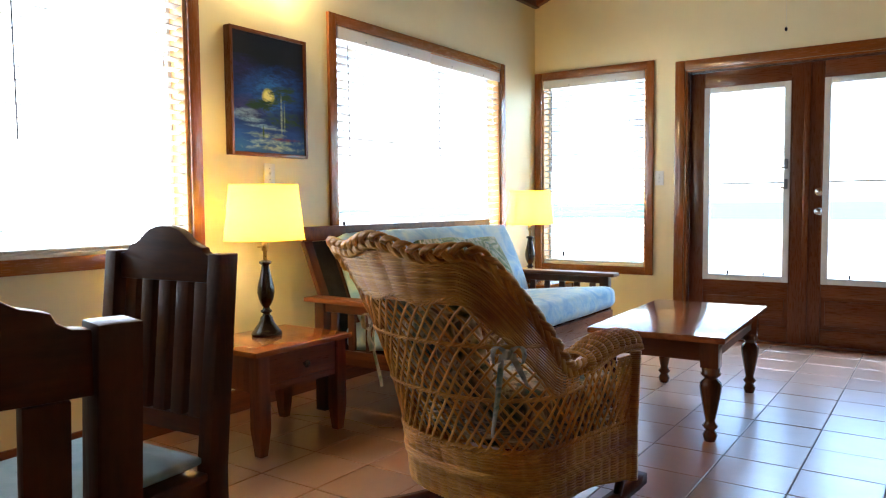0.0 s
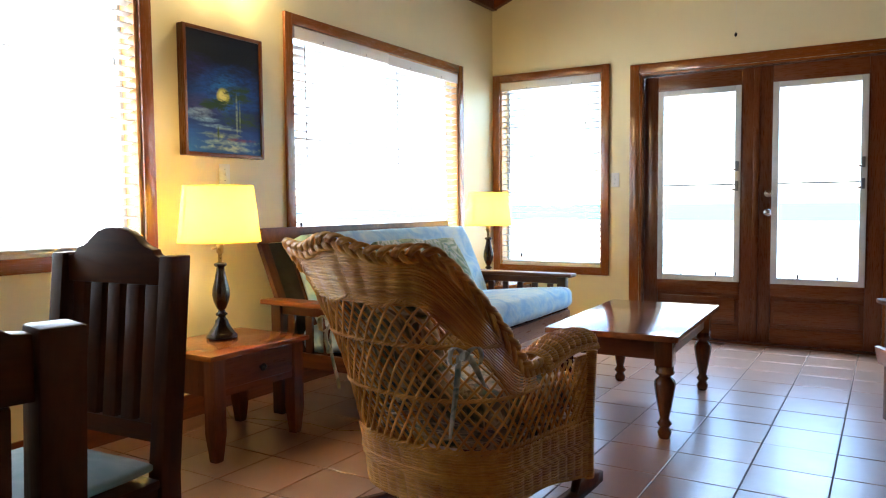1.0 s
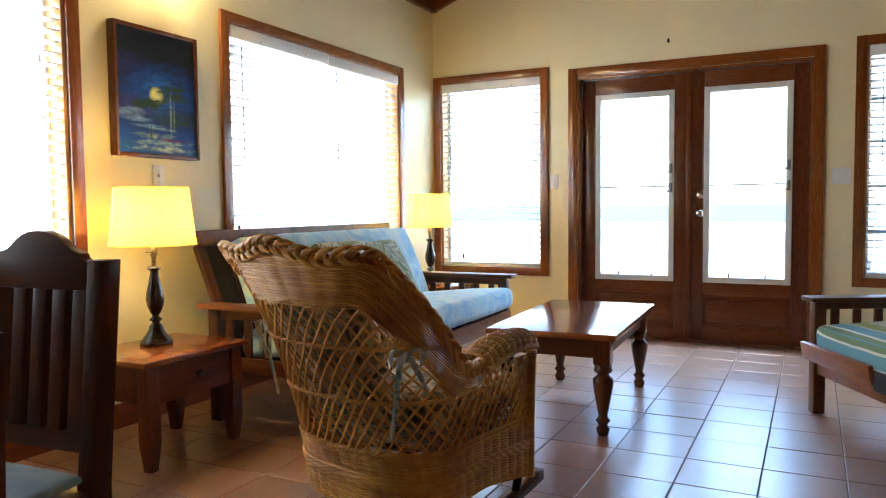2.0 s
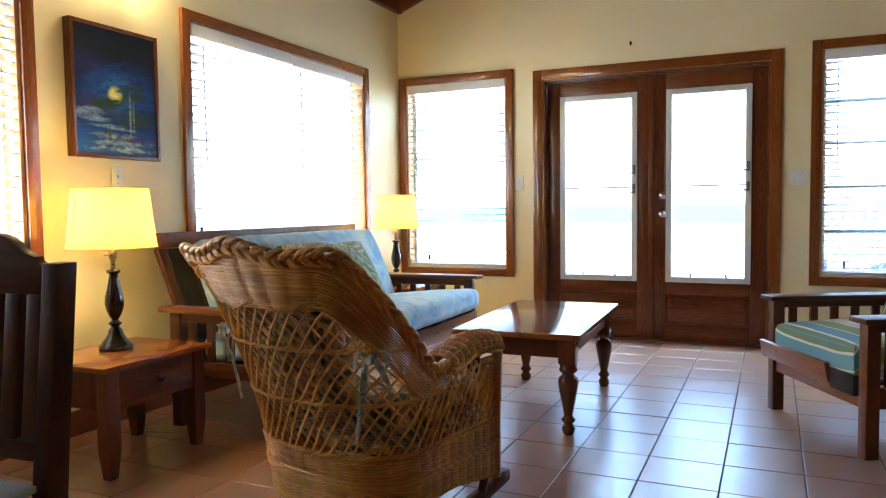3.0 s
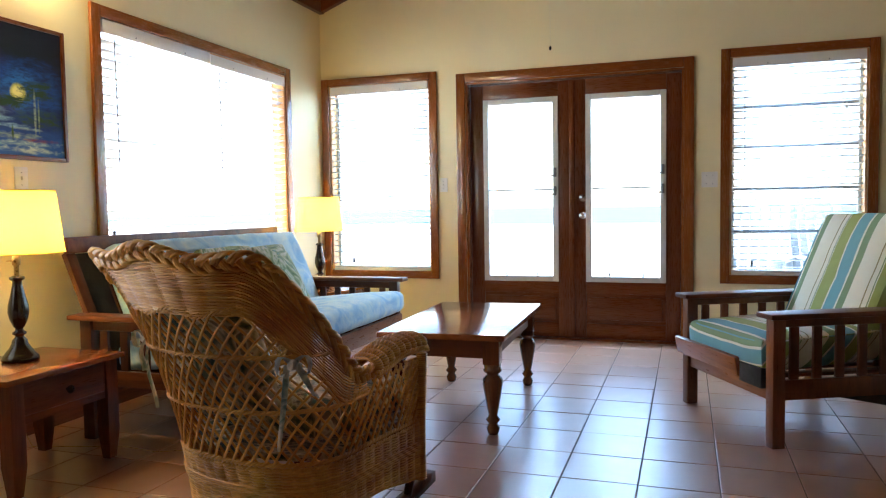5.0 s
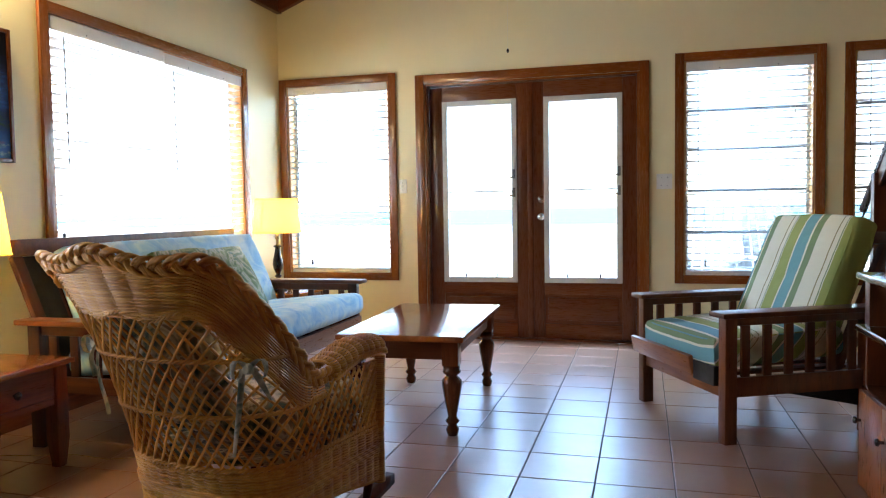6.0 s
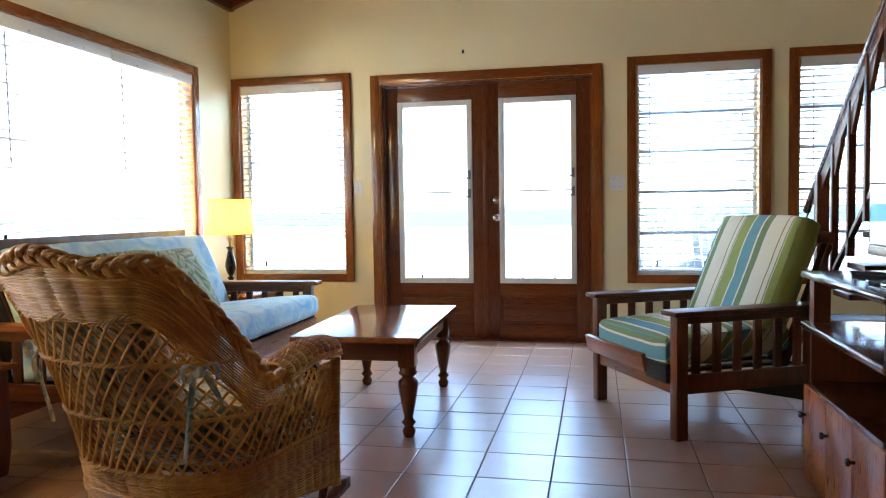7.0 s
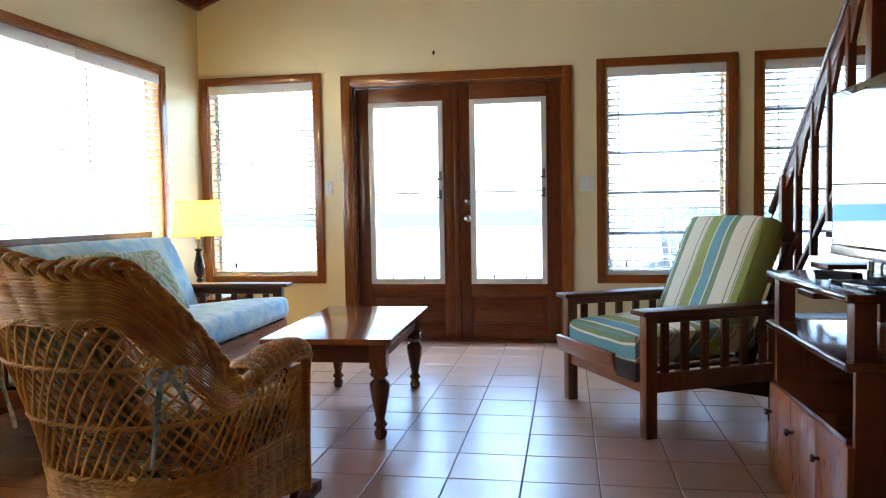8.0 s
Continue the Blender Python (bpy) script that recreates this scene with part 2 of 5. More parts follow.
TABLELEG = wood("tableleg_wood", (0.060, 0.020, 0.008), (0.13, 0.044, 0.017), (14, 14, 1.3), 0.2, 0.8)
CHAIRWOOD = wood("dining_chair_wood", (0.050, 0.016, 0.005), (0.110, 0.038, 0.012), (1.2, 10, 10), 0.36, 0.05, 0.18)
CHAIRWOOD_V = wood("dining_chair_wood_upright", (0.050, 0.016, 0.005), (0.110, 0.038, 0.012), (10, 10, 1.2), 0.38, 0.05, 0.18)
CUPBOARD = wood("cupboard_wood", (0.20, 0.075, 0.026), (0.33, 0.13, 0.045), (12, 12, 1.2), 0.3, 0.3, 0.35)
RAILWOOD = wood("handrail_wood", (0.030, 0.010, 0.004), (0.055, 0.018, 0.007), (10, 1.2, 10), 0.22, 0.3, 0.35)
STANDWOOD = wood("glossy_stand_wood", (0.050, 0.016, 0.007), (0.10, 0.033, 0.013), (10, 1.2, 10), 0.16, 1.0, 0.5)
TILE = tile_material()
GROUT = plain("grout", (0.20, 0.16, 0.13), 0.9, scale=80)
WHITE = plain("white_paint", (0.80, 0.80, 0.78), 0.4, vary=0.04)
ALU = plain("white_aluminium", (0.62, 0.64, 0.63), 0.35, vary=0.05)
PLASTIC = plain("switch_plastic", (0.78, 0.77, 0.72), 0.35, vary=0.03)
WINDOWBAR = plain("grey_window_bar", (0.30, 0.34, 0.38), 0.5)
GREYBAR = plain("grey_metal", (0.16, 0.18, 0.20), 0.45, 0.4)
CHROME = plain("brushed_nickel", (0.62, 0.60, 0.56), 0.22, 1.0, 0.05, 60, 0.0)
BRASS = plain("aged_brass", (0.50, 0.36, 0.16), 0.3, 1.0, 0.1, 60, 0.0)
BLACK = plain("black_lacquer", (0.014, 0.012, 0.011), 0.22, 0.0, 0.3, 40, 0.05, 0.6)
BLACKPLASTIC = plain("black_plastic", (0.008, 0.008, 0.009), 0.6, vary=0.2)
BLACKPLASTIC.node_tree.nodes["Principled BSDF"].inputs["Specular IOR Level"].default_value = 0.15
SCREEN = plain("screen_glass", (0.008, 0.008, 0.01), 0.02, vary=0.05, relief=0.0, coat=1.0)
SCREEN.node_tree.nodes["Principled BSDF"].inputs["Specular IOR Level"].default_value = 1.0
GLOSSBLACK = plain("gloss_black_plastic", (0.008, 0.008, 0.009), 0.08, vary=0.1, relief=0.0, coat=0.8)
GLASS = glass_material("window_glass")
SLAT = slat_material("blind_vinyl", 0.58)
VALANCE = slat_material("valance_vinyl", 0.2)
SHADE = shade_material()
WICKER = wicker_material()
TIEDYE = cloth("tie_dye_cotton", (0.30, (0.27, 0.50, 0.68)), (0.46, (0.42, 0.62, 0.72)), (0.58, (0.58, 0.72, 0.74)), (0.72, (0.70, 0.78, 0.72)), scale=5.5, distortion=1.8)
PRINT = cloth("leaf_print_cotton", (0.34, (0.035, 0.060, 0.022)), (0.43, (0.16, 0.15, 0.04)), (0.49, (0.42, 0.29, 0.11)), (0.56, (0.62, 0.48, 0.25)), (0.61, (0.22, 0.12, 0.035)), (0.70, (0.07, 0.13, 0.07)), scale=6, distortion=2.6)
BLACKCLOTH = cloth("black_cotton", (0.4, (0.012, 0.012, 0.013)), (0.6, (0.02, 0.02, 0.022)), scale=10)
PILLOWS = cloth("pillow_cotton", (0.34, (0.10, 0.15, 0.06)), (0.44, (0.30, 0.36, 0.15)), (0.53, (0.62, 0.58, 0.40)), (0.60, (0.20, 0.27, 0.12)), (0.70, (0.24, 0.38, 0.40)), scale=6, distortion=2.5)
SEATPAD = cloth("blue_seat_cotton", (0.35, (0.28, 0.45, 0.50)), (0.7, (0.42, 0.56, 0.58)), scale=6)
RIBBON = cloth("ribbon_cotton", (0.38, (0.16, 0.26, 0.20)), (0.5, (0.48, 0.50, 0.38)), (0.62, (0.64, 0.63, 0.48)), scale=16)
STRIPES = striped_cloth("striped_cotton", 0.0, 0.25, -1)
STRIPES_SEAT = striped_cloth("striped_seat_cotton", 1.1, 0.40)
SAND = plain("white_sand", (0.72, 0.68, 0.60), 0.95, vary=0.1, scale=3)
SEA = plain("sea_water", (0.058, 0.18, 0.205), 0.7, vary=0.2, scale=0.2)
GARDEN = plain("weathered_paint", (0.24, 0.27, 0.32), 0.6, vary=0.2, scale=20)
PORCH = plain("porch_boards", (0.55, 0.54, 0.52), 0.7, vary=0.1, scale=5)
BULB = glow("bulb_glow", (1.0, 0.78, 0.42), 12.0)


# ---- mesh helpers ----
def thing(name, label, category, at=(0, 0, 0), turn=0.0, group="", kind=""):
    ob = new(name)
    ob.matrix_world = pose(*at, 0, 0, turn)
    ob.empty_display_size = 0.1
    return tagged(ob, label, category, group, kind)


def part(name, bm, mat, parent, label="", m=None, smooth=True, kind=""):
    """Link a bmesh as one mesh object under its thing."""
    mesh = bpy.data.meshes.new(name)
    if smooth:
        for f in bm.faces:
            f.smooth = True
        for e in bm.edges:
            if len(e.link_faces) == 2 and e.calc_face_angle(0) > 0.6:
                e.smooth = False
    bm.to_mesh(mesh)
    bm.free()
    mesh.materials.append(mat)
    ob = new(name, mesh)
    if parent is not None:
        ob.parent = parent
    if m is not None:
        ob.matrix_basis = m
    return tagged(ob, label, kind=kind)


def again(ob, m, name=""):
    """Another part on the same mesh."""
    c = ob.copy()
    scene.collection.objects.link(c)
    c.parent = ob.parent
    c.matrix_basis = m
    return c


def block(x0, x1, y0, y1, z0, z1, bevel=0.003, bm=None, m=None):
    bm2 = bmesh.new()
    bmesh.ops.create_cube(bm2, size=1)
    bmesh.ops.scale(bm2, vec=(abs(x1 - x0), abs(y1 - y0), abs(z1 - z0)), verts=bm2.verts)
    bmesh.ops.translate(bm2, vec=((x0 + x1) / 2, (y0 + y1) / 2, (z0 + z1) / 2), verts=bm2.verts)
    if bevel:
        b = min(bevel, abs(x1 - x0) * 0.45, abs(y1 - y0) * 0.45, abs(z1 - z0) * 0.45)
        bmesh.ops.bevel(bm2, geom=bm2.edges[:], offset=b, segments=2, profile=0.6, affect="EDGES")
    if m is not None:
        bmesh.ops.transform(bm2, matrix=m, verts=bm2.verts)
    if bm is None:
        return bm2
    return join(bm, bm2)


def join(bm, other):
    mesh = bpy.data.meshes.new("joint")
    other.to_mesh(mesh)
    other.free()
    bm.from_mesh(mesh)
    bpy.data.meshes.remove(mesh)
    return bm


def lathe(profile, seg=20):
    """A turned shape: rows of (radius, height)."""
    bm = bmesh.new()
    rings = []
    for r, z in profile:
        rings.append([bm.verts.new((max(r, 0.0005) * math.cos(a), max(r, 0.0005) * math.sin(a), z)) for a in (2 * math.pi * i / seg for i in range(seg))])
    for a, b in zip(rings, rings[1:]):
        for i in range(seg):
            j = (i + 1) % seg
            bm.faces.new((a[i], a[j], b[j], b[i]))
    bm.faces.new(rings[0][::-1])
    bm.faces.new(rings[-1])
    return bm


def tube(bm, points, radius, sides=5, closed=False):
    """A round strand along points; radius may be a number or a list."""
    pts = [Vector(p) for p in points]
    n = len(pts)
    rings = []
    up = Vector((0.13, 0.21, 0.97))
    for i, p in enumerate(pts):
        a, b = (pts[(i - 1) % n], pts[(i + 1) % n]) if closed else (pts[max(i - 1, 0)], pts[min(i + 1, n - 1)])
        d = b - a
        if d.length < 1e-9:
            d = Vector((0, 0, 1))
        d.normalize()
        u = d.cross(up)
        if u.length < 1e-4:
            u = d.cross(Vector((1, 0, 0)))
        u.normalize()
        w = d.cross(u)
        r = radius[i] if isinstance(radius, (list, tuple)) else radius
        rings.append([bm.verts.new(p + (u * math.cos(t) + w * math.sin(t)) * r) for t in (2 * math.pi * k / sides for k in range(sides))])
    pairs = list(zip(rings, rings[1:])) + ([(rings[-1], rings[0])] if closed else [])
    for a, b in pairs:
        for k in range(sides):
            j = (k + 1) % sides
            bm.faces.new((a[k], a[j], b[j], b[k]))
    if not closed:
        bm.faces.new(rings[0][::-1])
        bm.faces.new(rings[-1])
    return bm


def slab(outline, thick, bevel=0.004):
    """A flat board: outline in x and z, from y = 0 to y = thick."""
    bm = bmesh.new()
    vs = [bm.verts.new((x, 0, z)) for x, z in outline]
    f = bm.faces.new(vs)
    out = bmesh.ops.extrude_face_region(bm, geom=[f])
    bmesh.ops.translate(bm, vec=(0, thick, 0), verts=[v for v in out["geom"] if isinstance(v, bmesh.types.BMVert)])
    bmesh.ops.recalc_face_normals(bm, faces=bm.faces[:])
    if bevel:
        sharp = [e for e in bm.edges if len(e.link_faces) == 2 and e.calc_face_angle(0) > 1.0]
        bmesh.ops.bevel(bm, geom=sharp, offset=bevel, segments=2, profile=0.6, affect="EDGES")
    return bm


def cushion(w, d, h, puff=0.25, seed=0, n=14, crease=0.006, edge=0.025):
    """A stuffed cushion about the origin: full in the middle, thinner at its seams, slightly uneven."""
    bm = bmesh.new()
    bmesh.ops.create_cube(bm, size=2)
    bmesh.ops.subdivide_edges(bm, edges=bm.edges[:], cuts=n, use_grid_fill=True)
    for v in bm.verts:
        x, y, z = v.co
        ex, ey, ez = abs(x), abs(y), abs(z)
        k = (1 - ex ** 6) * (1 - ey ** 6)
        turn_in = edge * (1 - math.sqrt(1 - (max(0, ez - 0.3) / 0.7) ** 2))
        rx = 1 - 0.03 * ey ** 4 - turn_in / (w / 2)
        ry = 1 - 0.03 * ex ** 4 - turn_in / (d / 2)
        rz = 1 - puff + puff * (1 - ex ** 3.2) ** 0.6 * (1 - ey ** 3.2) ** 0.6
        p = Vector((x * rx * w / 2, y * ry * d / 2, z * rz * h / 2))
        off = noise.noise(Vector((p.x * 7 + seed * 3.1, p.y * 7, p.z * 7))) * crease + noise.noise(Vector((p.x * 17 + seed, p.y * 17, p.z * 17))) * crease * 0.4
        p += p.normalized() * off * (0.4 + k)
        v.co = p
    bmesh.ops.recalc_face_normals(bm, faces=bm.faces[:])
    return bm


def seam(w, d, h, z, r=0.005, puff=0.25):
    """Piping round a cushion's edge."""
    pts = []
    for i in range(64):
        a = 2 * math.pi * i / 64
        c, s = math.cos(a), math.sin(a)
        k = (abs(c) ** 8 + abs(s) ** 8) ** (-1 / 8)
        pts.append((c * k * w / 2 * 0.965, s * k * d / 2 * 0.965, z))
    return tube(bmesh.new(), pts, r, 6, True)


# ---- large structure ----
ROOM_X, ROOM_Y, EAVES, RIDGE = 7.2, -9.0, 2.95, 4.35
DOORWALL = pose(0, 0, 0)
LEFTWALL = pose(0, 0, 0, 0, 0, 90)


def wall(name, u0, u1, top, openings, m, label, mat=CREAM, thick=0.16):
    """A wall along u, its inner face at depth 0, with openings (u0, u1, z0, z1) cut right through."""
    bm = bmesh.new()
    us = sorted({u0, u1, *(o[0] for o in openings), *(o[1] for o in openings)})
    for a, b in zip(us, us[1:]):
        holes = sorted((o[2], o[3]) for o in openings if o[0] <= a and o[1] >= b)
        z = -0.1
        for lo, hi in holes:
            if lo > z:
                block(a, b, 0, thick, z, lo, 0, bm)
            z = hi
        block(a, b, 0, thick, z, top, 0, bm)
    bmesh.ops.remove_doubles(bm, verts=bm.verts[:], dist=0.0001)
    ob = part(name, bm, mat, None, smooth=False)
    ob.matrix_world = m
    return tagged(ob, label, "wall", kind="structure")


W0, W1, W2 = (-5.42, -3.625, 0.875, 2.155), (-2.585, -0.625, 0.875, 2.155), (0.075, 1.015, 0.55, 2.155)
W3, W4 = (3.365, 4.27, 0.55, 2.155), (4.52, 5.425, 0.55, 2.155)
DOOR = (1.325, 3.04, -0.1, 2.11)
wall("wall_north", -0.16, ROOM_X + 0.16, RIDGE + 0.2, [W2, DOOR, W3, W4], DOORWALL, "cream painted plaster wall with doors and windows")
wall("wall_west", ROOM_Y, -0.0005, EAVES + 0.1, [W0, W1], LEFTWALL, "cream painted plaster wall with two wide windows")
base = part("baseboard", block(0.0005, 0.017, ROOM_Y + 0.002, -0.002, 0.0, 0.122, 0.004), wood("baseboard_wood", (0.085, 0.026, 0.010), (0.20, 0.072, 0.027), (16, 1.1, 16), 0.35, 0.2), None)
tagged(base, "dark brown wooden baseboard", "baseboard", kind="structure")
wall("wall_east", ROOM_Y, -0.0005, EAVES + 0.1, [], pose(ROOM_X + 0.16, 0, 0, 0, 0, 90), "cream painted plaster wall")
# unseen wall, darkened so that less light bounces back into the room
wall("wall_south", -0.16, ROOM_X + 0.16, RIDGE + 0.2, [], pose(0, ROOM_Y - 0.16, 0), "unseen wall, dark boards added to cut bounced light", wood("unseen_dark_boards", (0.13, 0.055, 0.025), (0.26, 0.12, 0.05), (8, 8, 0.8), 0.45, 0.1))

# boarded ceiling in two slopes, one mesh
bm = bmesh.new()
slope = math.atan2(RIDGE - EAVES, ROOM_X / 2)
run = math.hypot(RIDGE - EAVES, ROOM_X / 2)
for side in (1, -1):
    m = Matrix.Translation((ROOM_X / 2, 0, RIDGE)) @ Matrix.Rotation(side * slope, 4, "Y")
    n_boards = 26
    for i in range(n_boards):
        a, b = run * 1.05 * i / n_boards, run * 1.05 * (i + 1) / n_boards - 0.006
        block(side * a, side * b, ROOM_Y - 0.1, -0.002, 0, 0.03, 0, bm, m)
    block(0, side * run * 1.06, ROOM_Y - 0.1, -0.002, 0.031, 0.08, 0, bm, m)
tagged(part("ceiling", bm, wood("ceiling_boards", (0.13, 0.055, 0.025), (0.30, 0.14, 0.06), (8, 0.8, 8), 0.45, 0.1), None, smooth=False), "stained board ceiling sloping up to a ridge", "ceiling", kind="structure")

beam = part("ceiling_beam", block(0.002, 0.05, ROOM_Y + 0.01, -0.003, 2.79, 2.94, 0.004), DARKWOOD, None)
tagged(beam, "dark stained wooden wall plate under the eaves", "beam", kind="structure")
m = Matrix.Translation((0.052, -0.005, 2.80)) @ Matrix.Rotation(-slope, 4, "Y")
tagged(part("rafter", block(0, run * 1.0, -0.06, 0, 0.0, 0.12, 0.004), DARKWOOD, None, m=m), "dark stained rafter along the gable wall", "beam", kind="structure")


def trim(name, opening, m, label, width=0.065, sill=True, proud=0.022):
    """Four boards of wooden casing round an opening, and the lining of its sides."""
    u0, u1, z0, z1 = opening
    ob = thing(name, label, "window trim" if sill else "door trim", kind="structure")
    ob.matrix_world = m
    low = z0 - width if sill else 0.0
    part("side_board", block(u0 - width, u0, -proud, 0.0, low, z1 + width, 0.005), TRIM, ob)
    part("side_board", block(u1, u1 + width, -proud, 0.0, low, z1 + width, 0.005), TRIM, ob)
    part("head_board", block(u0, u1, -proud + 0.002, 0.0, z1, z1 + width, 0.005), TRIM_H, ob)
    zs = max(z0, 0.0)
    a, b = (LINING_SUNLIT, LINING_SUNLIT) if sill else (TRIM, TRIM_H)
    part("lining", block(u0, u0 + 0.016, -0.001, 0.15, zs, z1, 0.002), a, ob)
    part("lining", block(u1 - 0.016, u1, -0.001, 0.15, zs, z1, 0.002), a, ob)
    part("lining", block(u0 + 0.016, u1 - 0.016, -0.001, 0.15, z1 - 0.016, z1, 0.002), b, ob)
    if sill:
        part("sill", block(u0, u1, -proud + 0.002, 0.0, low, z0, 0.005), TRIM_H, ob)
        part("lining", block(u0 + 0.016, u1 - 0.016, -0.001, 0.15, z0, z0 + 0.016, 0.002), WHITE, ob, "white painted ledge")
    return ob


def window(name, opening, m, bars, mullions=(), bar=0.012, bar_mat=GREYBAR):
    """A white aluminium window set at the outer edge of its opening, with grey cross bars."""
    u0, u1, z0, z1 = opening
    u0, u1, z0, z1 = u0 + 0.017, u1 - 0.017, z0 + 0.017, z1 - 0.017
    ob = thing(name, "white aluminium window with grey cross bars, bright daylight outside", "window", kind="structure")
    ob.matrix_world = m
    f = 0.02
    part("frame_side", block(u0, u0 + f, 0.10, 0.14, z0, z1), ALU, ob)
    part("frame_side", block(u1 - f, u1, 0.10, 0.14, z0, z1), ALU, ob)
    part("frame_rail", block(u0 + f, u1 - f, 0.10, 0.14, z0, z0 + f), ALU, ob)
    part("frame_rail", block(u0 + f, u1 - f, 0.10, 0.14, z1 - f, z1), ALU, ob)
    for u in mullions:
        part("mullion", block(u - 0.02, u + 0.02, 0.101, 0.139, z0 + f, z1 - f), ALU, ob)
    zs = [z0 + f] + list(bars) + [z1 - f]
    for z in bars:
        part("cross_bar", block(u0 + f, u1 - f, 0.105, 0.135, z - bar, z + bar), bar_mat, ob)
    for a, b in zip(zs, zs[1:]):
        pane = part("pane", block(u0 + f, u1 - f, 0.117, 0.121, a + 0.004, b - 0.004, 0), GLASS, ob, smooth=False)
        pane.visible_shadow = False
    part("catch", block(u0 + 0.14, u0 + 0.155, 0.085, 0.1, z0 + 0.036, z0 + 0.085), BLACKPLASTIC, ob, "small black window catch")
    return ob




def blind(u0, u1, z0, z1, m, wand=0.08, tilt=10):
    """A white slatted blind inside the opening."""
    ob = thing("window_blind", "white slatted horizontal blind, lowered with its slats open", "blind", group="window blinds")
    ob.matrix_world = m
    u0, u1 = u0 + 0.019, u1 - 0.019
    part("valance", block(u0 - 0.002, u1 + 0.002, -0.014, -0.002, z1 - 0.078, z1 - 0.006, 0.003), VALANCE, ob)
    part("headrail", block(u0, u1, 0.0, 0.05, z1 - 0.065, z1 - 0.018, 0.002), WHITE, ob)
    for u in (0.27, 0.73):
        bm = lathe([(0.004, 0), (0.004, 0.003)], 8)
        part("screw", bm, GREYBAR, ob, m=pose(u0 + (u1 - u0) * u, -0.0145, z1 - 0.06, 90))
    part("bottom_rail", block(u0, u1, 0.004, 0.046, z0 + 0.018, z0 + 0.034, 0.003), WHITE, ob)
    pitch = 0.05
    n = int((z1 - 0.07 - z0 - 0.06) / pitch) + 1
    mesh = bmesh.new()
    rows = [(-0.025, 0.0), (-0.012, 0.0022), (0.0, 0.003), (0.012, 0.0022), (0.025, 0.0)]
    top = [[mesh.verts.new((u, d, h + t)) for d, h in rows] for u in (u0, u1) for t in (0.0014,)]
    bot = [[mesh.verts.new((u, d, h - 0.0014)) for d, h in rows] for u in (u0, u1)]
    for i in range(4):
        mesh.faces.new((top[0][i], top[1][i], top[1][i + 1], top[0][i + 1]))
        mesh.faces.new((bot[0][i + 1], bot[1][i + 1], bot[1][i], bot[0][i]))
    mesh.faces.new((top[0][0], bot[0][0], bot[1][0], top[1][0]))
    mesh.faces.new((top[0][4], top[1][4], bot[1][4], bot[0][4]))
    mesh.faces.new(top[0] + bot[0][::-1])
    mesh.faces.new(top[1][::-1] + bot[1])
    first = part("slat", mesh, SLAT, ob, m=pose(0, 0.026, z0 + 0.06, -tilt))
    for i in range(1, n):
        again(first, pose(0, 0.026, z0 + 0.06 + i * pitch, -tilt + random.uniform(-2.5, 2.5)))
    for k in (0.16, 0.84):
        u = u0 + (u1 - u0) * k
        for d in (0.0005, 0.0505):
            part("ladder_cord", tube(bmesh.new(), [(u, d, z0 + 0.03), (u, d, z1 - 0.05)], 0.0008, 4), WHITE, ob)
    if wand:
        u = u0 + wand
        part("wand", tube(bmesh.new(), [(u, -0.02, z1 - 0.1), (u + 0.004, -0.022, z1 - 0.8)], 0.0035, 6), GREYBAR, ob, "thin tilt wand")
        u = u1 - 0.12
        part("tassel", lathe([(0.002, 0.05), (0.003, 0.04), (0.007, 0.01), (0.006, 0)], 8), WHITE, ob, m=pose(u, -0.018, z1 - 0.42))
        part("pull_cord", tube(bmesh.new(), [(u, -0.018, z1 - 0.1), (u, -0.018, z1 - 0.37)], 0.0009, 4), WHITE, ob)
    return ob


BARS = [0.872, 1.19, 1.505, 1.80]
for i, (o, m) in enumerate(((W0, LEFTWALL), (W1, LEFTWALL), (W2, DOORWALL), (W3, DOORWALL), (W4, DOORWALL))):
    trim("window_trim_%d" % i, o, m, "varnished reddish wood casing round the window")
    wide = o[1] - o[0] > 1.4
    # first three windows: bars paler and thinner, imitating glare that washes them out
    window("window_%d" % i, o, m, [1.19, 1.51, 1.83] if wide else BARS, [], 0.011 if i > 2 else 0.005, WINDOWBAR if i > 2 else ALU)
    if wide:
        mid = (o[0] + o[1]) / 2
        blind(o[0], mid + 0.016, o[2], o[3], m, tilt=12)
        blind(mid - 0.012, o[1], o[2], o[3] - 0.006, m, tilt=12)
    else:
        blind(o[0], o[1], o[2], o[3], m, tilt=8)

# French doors
trim("door_trim", DOOR, DOORWALL, "varnished reddish wood casing round the French doors", 0.075, sill=False)
part("threshold", block(DOOR[0] + 0.016, DOOR[1] - 0.016, 0.03, 0.16, 0.0, 0.0155, 0.003), DOORWOOD_LIT_H, None)
tagged(bpy.data.objects["threshold"], "dark wooden door threshold", "threshold", kind="structure")


